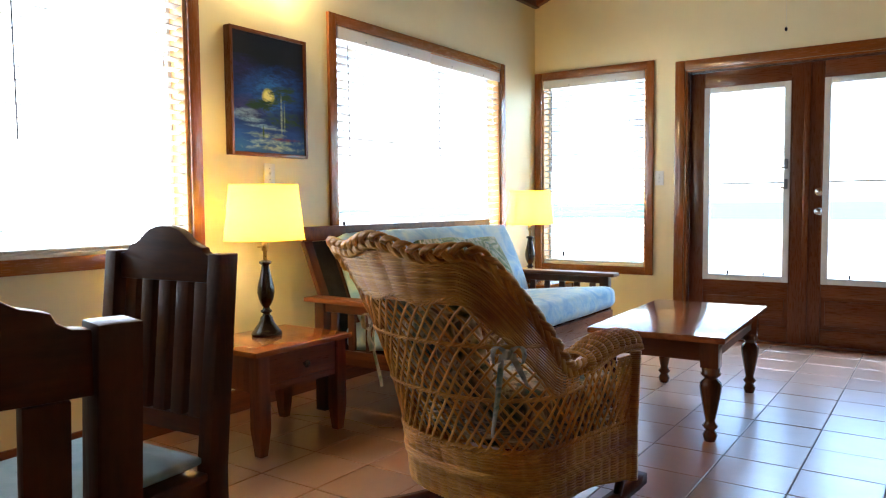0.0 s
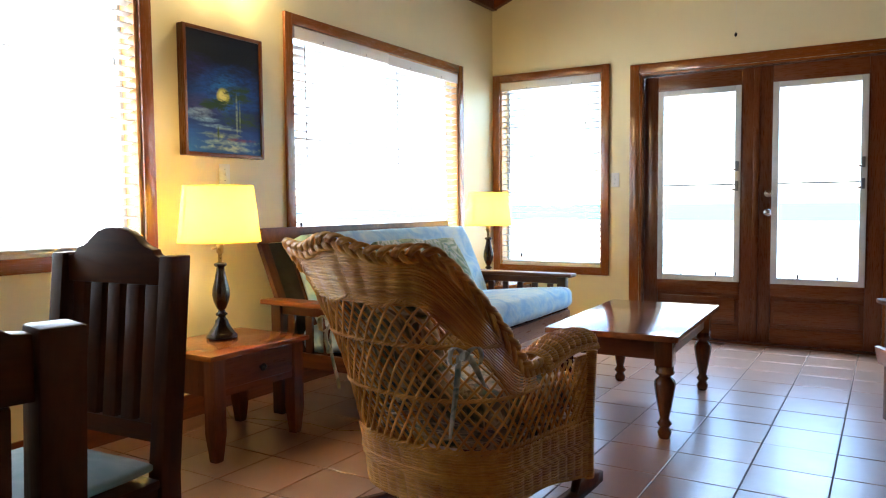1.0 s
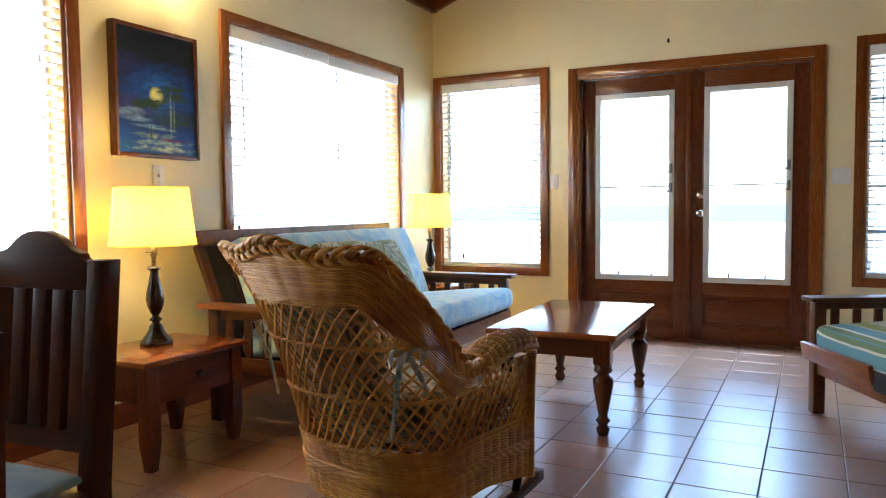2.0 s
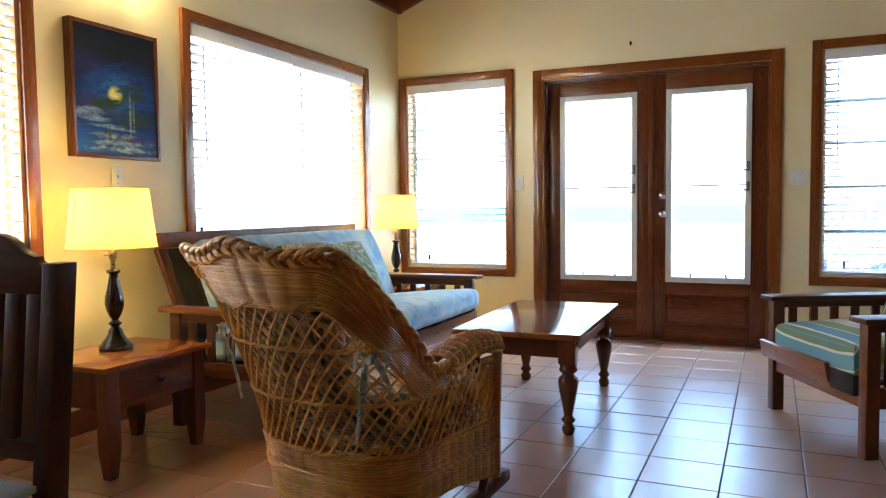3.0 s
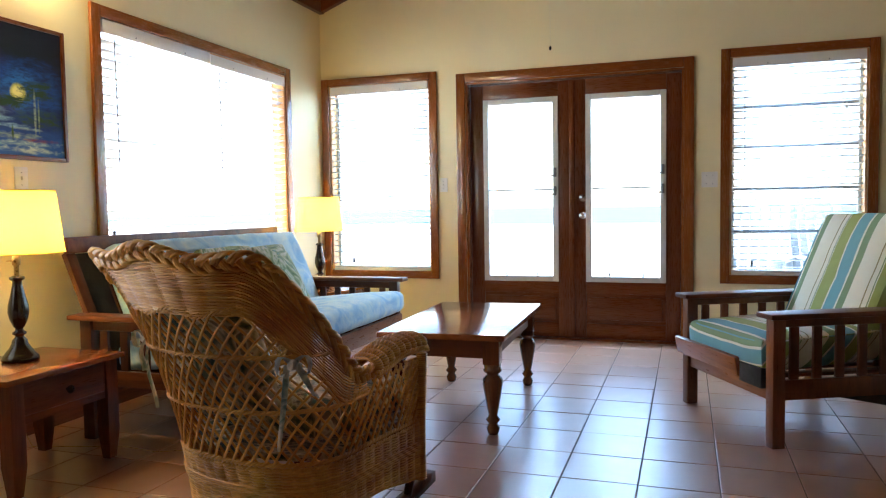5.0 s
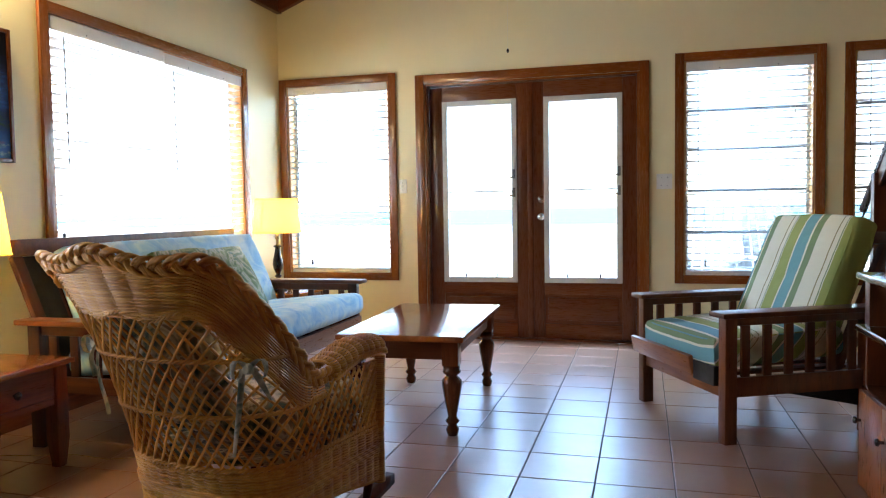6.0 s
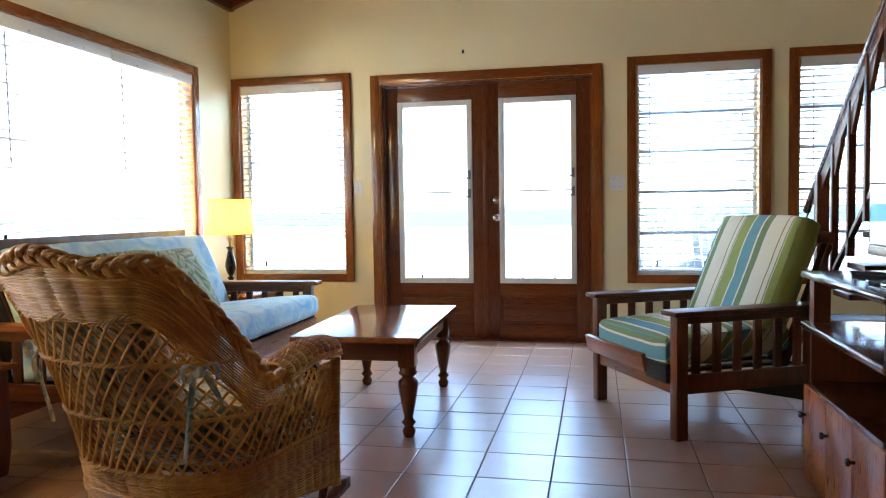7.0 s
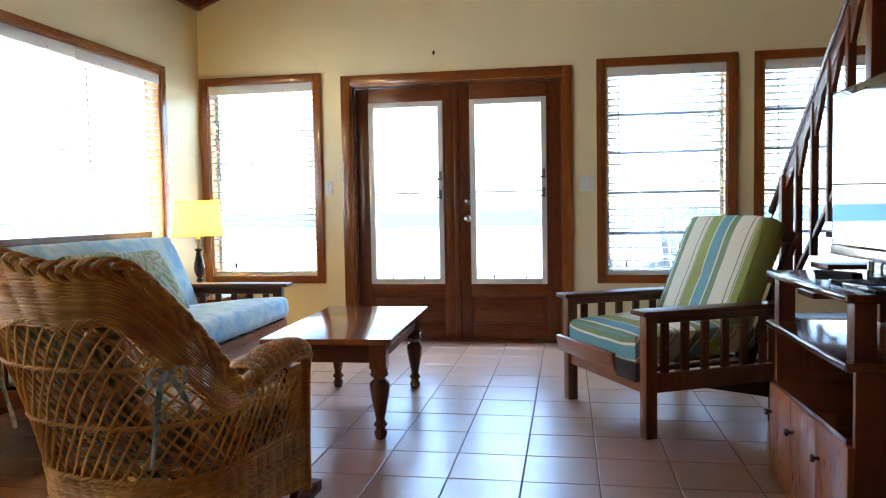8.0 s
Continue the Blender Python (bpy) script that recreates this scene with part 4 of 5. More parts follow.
# ---- armchair ----
def armchair():
    ob = thing("armchair", "slatted dark wooden armchair with striped green and blue cushions", "armchair", (3.584, -1.861, 0), 117.2)
    w = 0.385
    for s in (-1, 1):
        arm = part("arm", block(s * w - 0.06, s * w + 0.06, -0.40, 0.425, 0.575, 0.60, 0.008), DARKWOOD_V, ob, "flat glossy armrest")
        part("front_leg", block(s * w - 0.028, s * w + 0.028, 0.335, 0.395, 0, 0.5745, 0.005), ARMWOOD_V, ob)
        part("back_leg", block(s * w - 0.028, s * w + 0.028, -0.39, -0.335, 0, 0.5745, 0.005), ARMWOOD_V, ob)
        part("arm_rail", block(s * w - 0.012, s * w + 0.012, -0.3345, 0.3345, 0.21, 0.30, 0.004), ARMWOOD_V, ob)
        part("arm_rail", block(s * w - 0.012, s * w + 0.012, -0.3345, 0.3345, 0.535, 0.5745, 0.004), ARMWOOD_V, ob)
        for i in range(6):
            c = -0.3345 + 0.669 * (i + 0.5) / 6
            part("slat", block(s * w - 0.008, s * w + 0.008, c - 0.021, c + 0.021, 0.3005, 0.5345, 0.003), DARKWOOD_V, ob)
    part("front_rail", block(-w + 0.029, w - 0.029, 0.352, 0.38, 0.205, 0.30, 0.005), ARMWOOD_LIT, ob)
    part("seat_board", block(-0.17, w + 0.045, 0.0, 0.024, -0.045, 0.045, 0.004), ARMWOOD_LIT, ob, "tilted front board of the seat frame", m=pose(0, 0.402, 0.322, -12, 0, 0))
    part("rear_rail", block(-w + 0.029, w - 0.029, -0.38, -0.352, 0.20, 0.30, 0.005), ARMWOOD_LIT, ob)
    for i in range(5):
        x = -0.28 + i * 0.14
        part("seat_slat", block(x - 0.03, x + 0.03, -0.351, 0.351, 0.29, 0.305, 0.003), DARKWOOD_V, ob)
    seat = part("seat_cushion", cushion(0.70, 0.68, 0.17, 0.16, 7, 16, 0.007), STRIPES_SEAT, ob, "striped cotton seat cushion", m=pose(0, 0.06, 0.41, -3, 0, 0) @ pose(0, 0, 0, 0, 0, 90))
    part("piping", seam(0.70, 0.68, 0.17, 0.063, 0.004), STRIPES, seat)
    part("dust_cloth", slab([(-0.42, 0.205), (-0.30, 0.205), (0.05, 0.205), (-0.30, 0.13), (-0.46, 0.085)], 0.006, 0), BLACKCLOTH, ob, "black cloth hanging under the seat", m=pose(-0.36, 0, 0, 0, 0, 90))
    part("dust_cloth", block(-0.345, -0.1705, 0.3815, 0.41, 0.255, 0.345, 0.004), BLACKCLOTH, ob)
    lean = pose(0, -0.17, 0.36, 24, 0, 0)
    fr = part("back_frame", block(-0.31, 0.31, -0.14, -0.11, 0.62, 0.68, 0.005), DARKWOOD, ob, m=lean)
    for s in (-1, 1):
        part("back_post", block(s * 0.29 - 0.022, s * 0.29 + 0.022, -0.145, -0.11, -0.08, 0.6195, 0.005), DARKWOOD_V, fr)
    for i in range(5):
        x = -0.2 + i * 0.1
        part("back_slat", block(x - 0.02, x + 0.02, -0.133, -0.118, -0.02, 0.6195, 0.003), DARKWOOD_V, fr)
    bk = part("back_cushion", cushion(0.64, 0.70, 0.18, 0.22, 9, 16, 0.010), STRIPES, ob, "striped cotton back cushion", m=lean @ pose(0, 0.015, 0.35, 90, 0, 0))
    part("piping", seam(0.635, 0.69, 0.19, 0.064, 0.004), STRIPES, bk)
    part("piping", seam(0.635, 0.69, 0.19, -0.064, 0.004), STRIPES, bk)
    return ob


armchair()


# ---- wicker rocking chair ----
def smooth(a, b, x):
    t = min(1, max(0, (x - a) / (b - a)))
    return t * t * (3 - 2 * t)


WK = dict(at=(1.815, -3.665), turn=-12.0, half=0.30, front=0.285, back=-0.10, depth=0.20, lean=0.30, flare=0.62, top=0.975)


def outline_steps():
    """Half of the chair's base outline, from the middle of the back to the front, with the length run so far."""
    rows, run_so_far, last = [], 0.0, None
    for i in range(301):
        a = math.pi / 2 * i / 300
        p = (WK["half"] * math.sin(a) ** 0.72, WK["back"] - WK["depth"] * max(math.cos(a), 0) ** 0.72)
        if last:
            run_so_far += math.hypot(p[0] - last[0], p[1] - last[1])
        rows.append((run_so_far, *p))
        last = p
    side = WK["front"] - WK["back"]
    rows.append((run_so_far + side, WK["half"], WK["front"]))
    return [r[0] for r in rows], [r[1] for r in rows], [r[2] for r in rows]


STEPS = outline_steps()


def wicker_plan(s):
    """Base outline of the chair: s = -1 front left, 0 middle of the back, 1 front right."""
    q = min(abs(s), 1.0) ** 1.0 * STEPS[0][-1]
    x, y = float(np.interp(q, STEPS[0], STEPS[1])), float(np.interp(q, STEPS[0], STEPS[2]))
    return (x if s >= 0 else -x), y


def wicker_at(s, z):
    x, y = wicker_plan(s)
    k = (z - 0.1) / 0.88
    w = 1 - smooth(0.30, 0.80, abs(s))
    x *= 1 + (0.07 + WK["flare"] * w) * max(k, 0) ** (3.4 - 1.2 * smooth(0.32, 0.46, abs(s)))
    y -= (WK["lean"] * (0.35 + 0.65 * (1 - smooth(0.0, 0.75, abs(s)))) * w) * max(k, 0) ** 1.35
    return Vector((x, y, z))


def wicker_top(s):
    a = abs(s)
    h = WK["top"] - 0.035 * smooth(0.0, 0.34, a) - 0.36 * smooth(0.24, 0.56, a)
    return h + 0.012 * math.cos(a * 26) * (1 - smooth(0.2, 0.4, a))


def outward(s, z):
    a, b = wicker_at(s - 0.01, z), wicker_at(s + 0.01, z)
    d = b - a
    return Vector((d.y, -d.x, 0)).normalized()


def rocking_chair():
    ob = thing("wicker_rocking_chair", "brown wicker rocking chair with a flared high back, leaf-print cushions", "rocking chair", (*WK["at"], 0), WK["turn"])
    # weave: rows of strands passing in and out of the stakes
    def hem(s):
        return 0.135 + 0.033 * math.sin(math.pi * smooth(0.30, 1.0, abs(s)))

    def rows(bm, z0, z1, s0, s1, step, r, ribs, puff, under=None, low=None):
        """Level strands that swell outward between the stakes, so that the weave stands in upright ribs."""
        n = int((z1 - z0) / step)
        for i in range(n + 1):
            z = z0 + i * step
            pts = []
            count = int((s1 - s0) * 130)
            for j in range(count + 1):
                s = s0 + (s1 - s0) * j / count
                zz = z + (under(s) if under else 0)
                if zz > wicker_top(s) - 0.004 or (low and zz < low(s)) or (under and i % 2 and abs(s) > 0.38):
                    if len(pts) > 2:
                        tube(bm, pts, r, 4)
                    pts = []
                    continue
                wave = abs(math.sin(s * ribs * math.pi / 2)) ** 0.55 * puff + 0.0012 * math.cos(i * math.pi)
                pts.append(wicker_at(s, zz) + outward(s, zz) * wave + Vector((0, 0, random.uniform(-0.0007, 0.0007))))
            if len(pts) > 2:
                tube(bm, pts, r, 4)

    base = 0.135
    bm = bmesh.new()
    rows(bm, base, 0.325, -1, 1, 0.0046, 0.0031, 34, 0.0085, low=hem)
    part("apron_weave", bm, WICKER, ob, "closely woven wicker apron", kind="stuff")
    bm = bmesh.new()
    rows(bm, 0.0, 0.40, -0.60, 0.60, 0.0045, 0.0030, 30, 0.0055, lambda s: 0.800 - 0.30 * smooth(0.20, 0.52, abs(s)))
    part("back_weave", bm, WICKER, ob, "closely woven wicker top of the back", kind="stuff")
    # stakes
    bm = bmesh.new()
    n = 64
    for i in range(n + 1):
        s = -1 + 2 * i / n
        pts = [wicker_at(s, z) + outward(s, z) * 0.001 for z in (hem(s), 0.20, 0.26, 0.335)]
        tube(bm, pts, 0.0045, 5)
        zt = 0.805 - 0.30 * smooth(0.20, 0.52, abs(s))
        if abs(s) < 0.58:
            top = wicker_top(s)
            pts = [wicker_at(s, zt + (top - zt) * k / 4) for k in range(5)]
            tube(bm, pts, 0.0045, 5)
    part("stake_work", bm, WICKER, ob, kind="stuff")
    # open lattice: slanting strands both ways
    def lattice_top(s):
        return 0.815 - 0.30 * smooth(0.20, 0.52, abs(s)) + 0.05 * smooth(0.58, 0.66, abs(s))
    bm = bmesh.new()
    count, slope_s = 46, 0.42
    for way in (-1, 1):
        for i in range(-9, count + 10):
            s_start = -1 + 2 * (i + random.uniform(-0.09, 0.09)) / count
            sway = random.uniform(0.0, 6.28)
            pts = []
            for k in range(29):
                z = 0.325 + 0.50 * k / 28
                s = s_start + way * slope_s * (z - 0.325) / 0.50 + 0.004 * math.sin(k * 0.5 + sway)
                if -1 <= s <= 1 and z <= min(lattice_top(s), wicker_top(s) - 0.02):
                    pts.append(wicker_at(s, z) + outward(s, z) * 0.0035 * way)
            if len(pts) > 1:
                tube(bm, pts, 0.0043, 5)
    part("lattice", bm, WICKER, ob, "open diamond lattice of wicker strands", kind="stuff")
    # twisted bands between the zones
    def band(z, s0, s1, r=0.0034, turns=120, drop=None):
        made = bmesh.new()
        for ph in (0, math.pi * 2 / 3, math.pi * 4 / 3):
            pts = []
            for j in range(421):
                s = s0 + (s1 - s0) * j / 420
                zz = z + (drop(s) if drop else 0)
                o = outward(s, zz)
                a = s * turns + ph
                pts.append(wicker_at(s, zz) + o * (0.004 + 0.0042 * math.cos(a)) + Vector((0, 0, 0.0042 * math.sin(a))))
            tube(made, pts, r, 5)
        return made
    part("band", band(0.338, -1, 1, 0.0042, 100), WICKER, ob, "twisted wicker band")
    part("band", band(0.322, -1, 1), WICKER, ob, "twisted wicker band")
    part("band", band(0.505, -0.62, 0.62), WICKER, ob, "twisted wicker band")
    part("band", band(0.675, -0.44, 0.44), WICKER, ob, "twisted wicker band")
    part("band", band(0.805, -0.60, 0.60, drop=lambda s: 0.012 * math.cos(s * 34) - 0.30 * smooth(0.20, 0.52, abs(s))), WICKER, ob, "twisted wicker band")
    part("band", band(0.0, -1, 1, drop=hem), WICKER, ob, "twisted wicker band")
    bm = bmesh.new()
    for row in range(4):
        pts = [wicker_at(-1 + j / 150, 0.237 + row * 0.0075) + outward(-1 + j / 150, 0.24) * (0.0115 + 0.0012 * math.sin(j * 0.9 + row * 1.7)) for j in range(301)]
        tube(bm, pts, 0.0044, 5)
    part("flat_band", bm, WICKER, ob, "smooth flat band of wicker strands")
    # plaited rim along the back and down to the arms
    bm = bmesh.new()
    for ph in range(9):
        pts, rad = [], []
        for j in range(701):
            s = -0.74 + 1.48 * j / 700
            z = wicker_top(s)
            o = outward(s, z)
            a = s * 62 + (ph // 3) * math.pi * 2 / 3 + (ph % 3 - 1) * 0.34
            wide, deep = o * 0.5 + Vector((0, 0, 0.86)), o * 0.86 - Vector((0, 0, 0.5))
            pts.append(wicker_at(s, z) + wide * (0.025 * math.sin(a) - 0.004) + deep * (0.008 + 0.0085 * math.sin(2 * a)))
            rad.append(0.0064)
        tube(bm, pts, rad, 6)
    part("plaited_rim", bm, WICKER, ob, "thick plaited wicker rim")
    # rolled arms: ribs of wicker over a core
    for sgn in (-1, 1):
        def arm_at(k):
            p = wicker_at(sgn * (0.62 + 0.38 * k), 0.60)
            p.z = 0.582 + 0.032 * smooth(0.0, 0.6, k) - 0.006 * smooth(0.85, 1.0, k)
            return p + Vector((-sgn * 0.03, 0, 0))
        bm = bmesh.new()
        lobes = 9
        for i in range(21):
            t = math.pi * (i / 20 * 1.3 - 0.15)
            pts = []
            for j in range(lobes * 8 + 1):
                k = j / (lobes * 8)
                r = 0.038 + 0.018 * abs(math.sin(k * lobes * math.pi)) ** 0.6
                pts.append(arm_at(k) + Vector((math.cos(t) * r * 1.15, 0, math.sin(t) * r * 0.66)))
            tube(bm, pts, 0.0042, 5)
        for i in range(lobes + 1):
            c = arm_at(i / lobes)
            tube(bm, [c + Vector((math.cos(t) * 0.050, 0, math.sin(t) * 0.029)) for t in (math.pi * (j / 12 * 1.3 - 0.15) for j in range(13))], 0.005, 5)
        part("arm", bm, WICKER, ob, "rolled arm bound in wicker", kind="stuff")
        bm = bmesh.new()
        for side in (-1, 1):
            for ph in (0, 2.1, 4.2):
                pts = []
                for j in range(90):
                    c = arm_at(j / 89)
                    a = j * 0.75 + ph
                    pts.append(c + Vector((side * 0.057 + 0.007 * math.cos(a), 0, -0.018 + 0.007 * math.sin(a))))
                tube(bm, pts, 0.006, 5)
        part("arm_edge", bm, WICKER, ob)
        p = wicker_at(sgn * 0.995, 0.3)
        part("front_post", tube(bmesh.new(), [(p.x, p.y, 0.118), (p.x, p.y, 0.3), (p.x + sgn * 0.012, p.y, 0.575)], 0.017, 10), WICKER, ob, "cane-wrapped front post")
        bm = bmesh.new()
        for i in range(65):
            z = 0.122 + i * 0.007
            c = Vector((p.x + sgn * 0.012 * max(0, (z - 0.3) / 0.275), p.y, z))
            tube(bm, [c + Vector((0.0185 * math.cos(t), 0.0185 * math.sin(t), 0)) for t in (2 * math.pi * q / 10 for q in range(10))], 0.0032, 4, True)
        part("post_wrap", bm, WICKER, ob, kind="stuff")
        bm = bmesh.new()
        for i in range(26):
            z = 0.345 + i * 0.0085
            pts = [wicker_at(sgn * (0.875 + 0.12 * j / 10), z) + outward(sgn * 0.93, z) * (0.003 * (-1) ** (i + j)) for j in range(11)]
            tube(bm, pts, 0.0044, 4)
        part("arm_panel", bm, WICKER, ob, "close woven panel under the arm", kind="stuff")
        # curved wooden rocker
        bm = bmesh.new()
        x = sgn * 0.25
        rings = []
        for j in range(25):
            y = -0.50 + 0.935 * j / 24
            z = 0.002 + 0.25 * (y + 0.02) ** 2
            hgt = 0.042 if abs(y) < 0.4 else 0.042 - (abs(y) - 0.4) * 0.12
            rings.append([bm.verts.new((x + dx, y, z + dz)) for dx, dz in ((-0.018, 0), (0.018, 0), (0.018, hgt), (-0.018, hgt))])
        for a, b in zip(rings, rings[1:]):
            for q in range(4):
                bm.faces.new((a[q], a[(q + 1) % 4], b[(q + 1) % 4], b[q]))
        bm.faces.new(rings[0][::-1])
        bm.faces.new(rings[-1])
        part("rocker", bm, DARKWOOD_V, ob, "dark curved wooden rocker")
        for y in (-0.15, 0.265):
            part("rocker_leg", tube(bmesh.new(), [(x, y, 0.04), (x * 1.1, y, 0.16)], 0.016, 8), DARKWOOD_V, ob)
    # cushions
    part("seat_cushion", cushion(0.53, 0.50, 0.16, 0.22, 21, 14, 0.010), PRINT, ob, "leaf-print cotton seat cushion", m=pose(0, 0.04, 0.435, -2, 0, 0))
    bm = bmesh.new()
    bm.faces.new([bm.verts.new((x * 0.985, y * 0.985, 0.335)) for x, y in (wicker_plan(-1 + i / 24) for i in range(49))])
    top = bmesh.ops.extrude_face_region(bm, geom=bm.faces[:])
    bmesh.ops.translate(bm, vec=(0, 0, 0.02), verts=[v for v in top["geom"] if isinstance(v, bmesh.types.BMVert)])
    bmesh.ops.recalc_face_normals(bm, faces=bm.faces[:])
    part("seat_deck", bm, PRINT, ob, "cloth-covered seat deck")
    part("back_cushion", cushion(0.40, 0.46, 0.10, 0.35, 23, 14, 0.008), PRINT, ob, "leaf-print cotton back cushion", m=pose(0, -0.372, 0.665, 111, 0, 0))
    # ribbon ties knotted round the lattice
    for s, z in ((0.33, 0.655), (-0.36, 0.68)):
        c, o = wicker_at(s, z), outward(s, z)
        c = c + o * 0.012
        t = Vector((-o.y, o.x, 0))
        bm = bmesh.new()
        def strip(points, w, tw=0.4):
            prev = None
            for i, p in enumerate(points):
                d = (t * math.cos(tw * i) + o * math.sin(tw * i) * 0.6) * w / 2
                cur = [bm.verts.new(p - d), bm.verts.new(p + d), bm.verts.new(p + d + o * 0.0015), bm.verts.new(p - d + o * 0.0015)]
                if prev:
                    for q in range(4):
                        bm.faces.new((prev[q], prev[(q + 1) % 4], cur[(q + 1) % 4], cur[q]))
                prev = cur
        strip([c + o * (0.004 + 0.012 * math.sin(i * 0.5)) + t * (-0.015 - 0.003 * i) + Vector((0, 0, -0.027 * i)) for i in range(10)], 0.017, 0.12)
        strip([c + o * (0.006 + 0.01 * math.sin(i * 0.7)) + t * (0.012 + 0.008 * i) + Vector((0, 0, -0.016 * i)) for i in range(7)], 0.022, 0.2)
        for q in (-1, 1):
            strip([c + o * (0.012 + 0.022 * math.sin(i * math.pi / 7)) + t * q * 0.045 * math.sin(i * math.pi / 8) + Vector((0, 0, 0.028 * math.sin(i * 2 * math.pi / 8))) for i in range(9)], 0.02, 0.25)
        join(bm, block(-0.012, 0.012, -0.012, 0.012, -0.014, 0.014, 0.006, None, Matrix.Translation(c + o * 0.012)))
        part("ribbon_tie", bm, RIBBON, ob, "knotted blue-green cotton ribbon")
    return ob


rocking_chair()


# ---- dining chairs ----
def dining_chair(at, turn):
    """Faces local +y; the back stands at y = 0."""
    ob = thing("dining_chair", "dark-stained wooden dining chair with a shaped crest and blue seat pad", "dining chair", at, turn, group="dining chairs")
    w = 0.197
    for s in (-1, 1):
        bm = block(s * w - 0.022, s * w + 0.022, -0.028, 0.028, 0.0, 0.965, 0.004)
        for v in bm.verts:
            v.co.y -= 0.05 * max(0, (v.co.z - 0.45) / 0.5)
        bmesh.ops.bisect_plane(bm, geom=bm.verts[:] + bm.edges[:] + bm.faces[:], plane_co=(0, 0, 0.45), plane_no=(0, 0, 1))
        for v in bm.verts:
            if abs(v.co.z - 0.45) < 0.001:
                v.co.y = 0.028 if v.co.y > -0.02 else -0.028
        part("back_leg", bm, CHAIRWOOD_V, ob)
        part("front_leg", block(s * w - 0.022, s * w + 0.022, 0.36, 0.404, 0, 0.43, 0.004), CHAIRWOOD_V, ob)
        part("side_rail", block(s * w - 0.011, s * w + 0.011, 0.029, 0.3595, 0.37, 0.43, 0.003), CHAIRWOOD_V, ob)
        part("stretcher", block(s * w - 0.01, s * w + 0.01, 0.029, 0.3595, 0.16, 0.19, 0.003), CHAIRWOOD_V, ob)
    half = [(0.0, 1.031), (0.028, 1.029), (0.055, 1.022), (0.077, 1.009), (0.094, 0.995), (0.112, 0.985), (0.128, 0.981), (0.138, 0.978), (0.143, 0.968), (0.156, 0.961), (0.1745, 0.959)]
    outline = [(-x, z) for x, z in half[::-1]] + half[1:] + [(0.1745, 0.892), (-0.1745, 0.892)]
    part("crest_rail", slab(outline, 0.026, 0.003), CHAIRWOOD, ob, "shaped crest rail", m=pose(0, -0.062, 0))
    part("lower_rail", block(-0.1745, 0.1745, -0.030, -0.003, 0.52, 0.565, 0.003), CHAIRWOOD, ob)
    for i in range(5):
        x = -0.132 + i * 0.066
        bm = block(x - 0.022, x + 0.022, -0.012, 0.012, 0.0, 0.329, 0.003)
        part("back_slat", bm, CHAIRWOOD_V, ob, m=Matrix.Translation((0, -0.016, 0.564)) @ Matrix.Rotation(radians(5.6), 4, "X"))
    part("front_rail", block(-w + 0.0225, w - 0.0225, 0.372, 0.394, 0.37, 0.43, 0.003), CHAIRWOOD, ob)
    part("seat", block(-w - 0.02, w + 0.02, 0.03, 0.42, 0.431, 0.452, 0.006), CHAIRWOOD, ob)
    part("seat_pad", cushion(0.40, 0.40, 0.05, 0.45, 31, 12, 0.004), SEATPAD, ob, "pale blue cotton seat pad", m=pose(0, 0.225, 0.477))
    return ob


chair_a = dining_chair((1.41, -4.782, 0), 184)
copy_thing(chair_a, pose(2.2535, -5.6327, 0, 0, 0, 77))


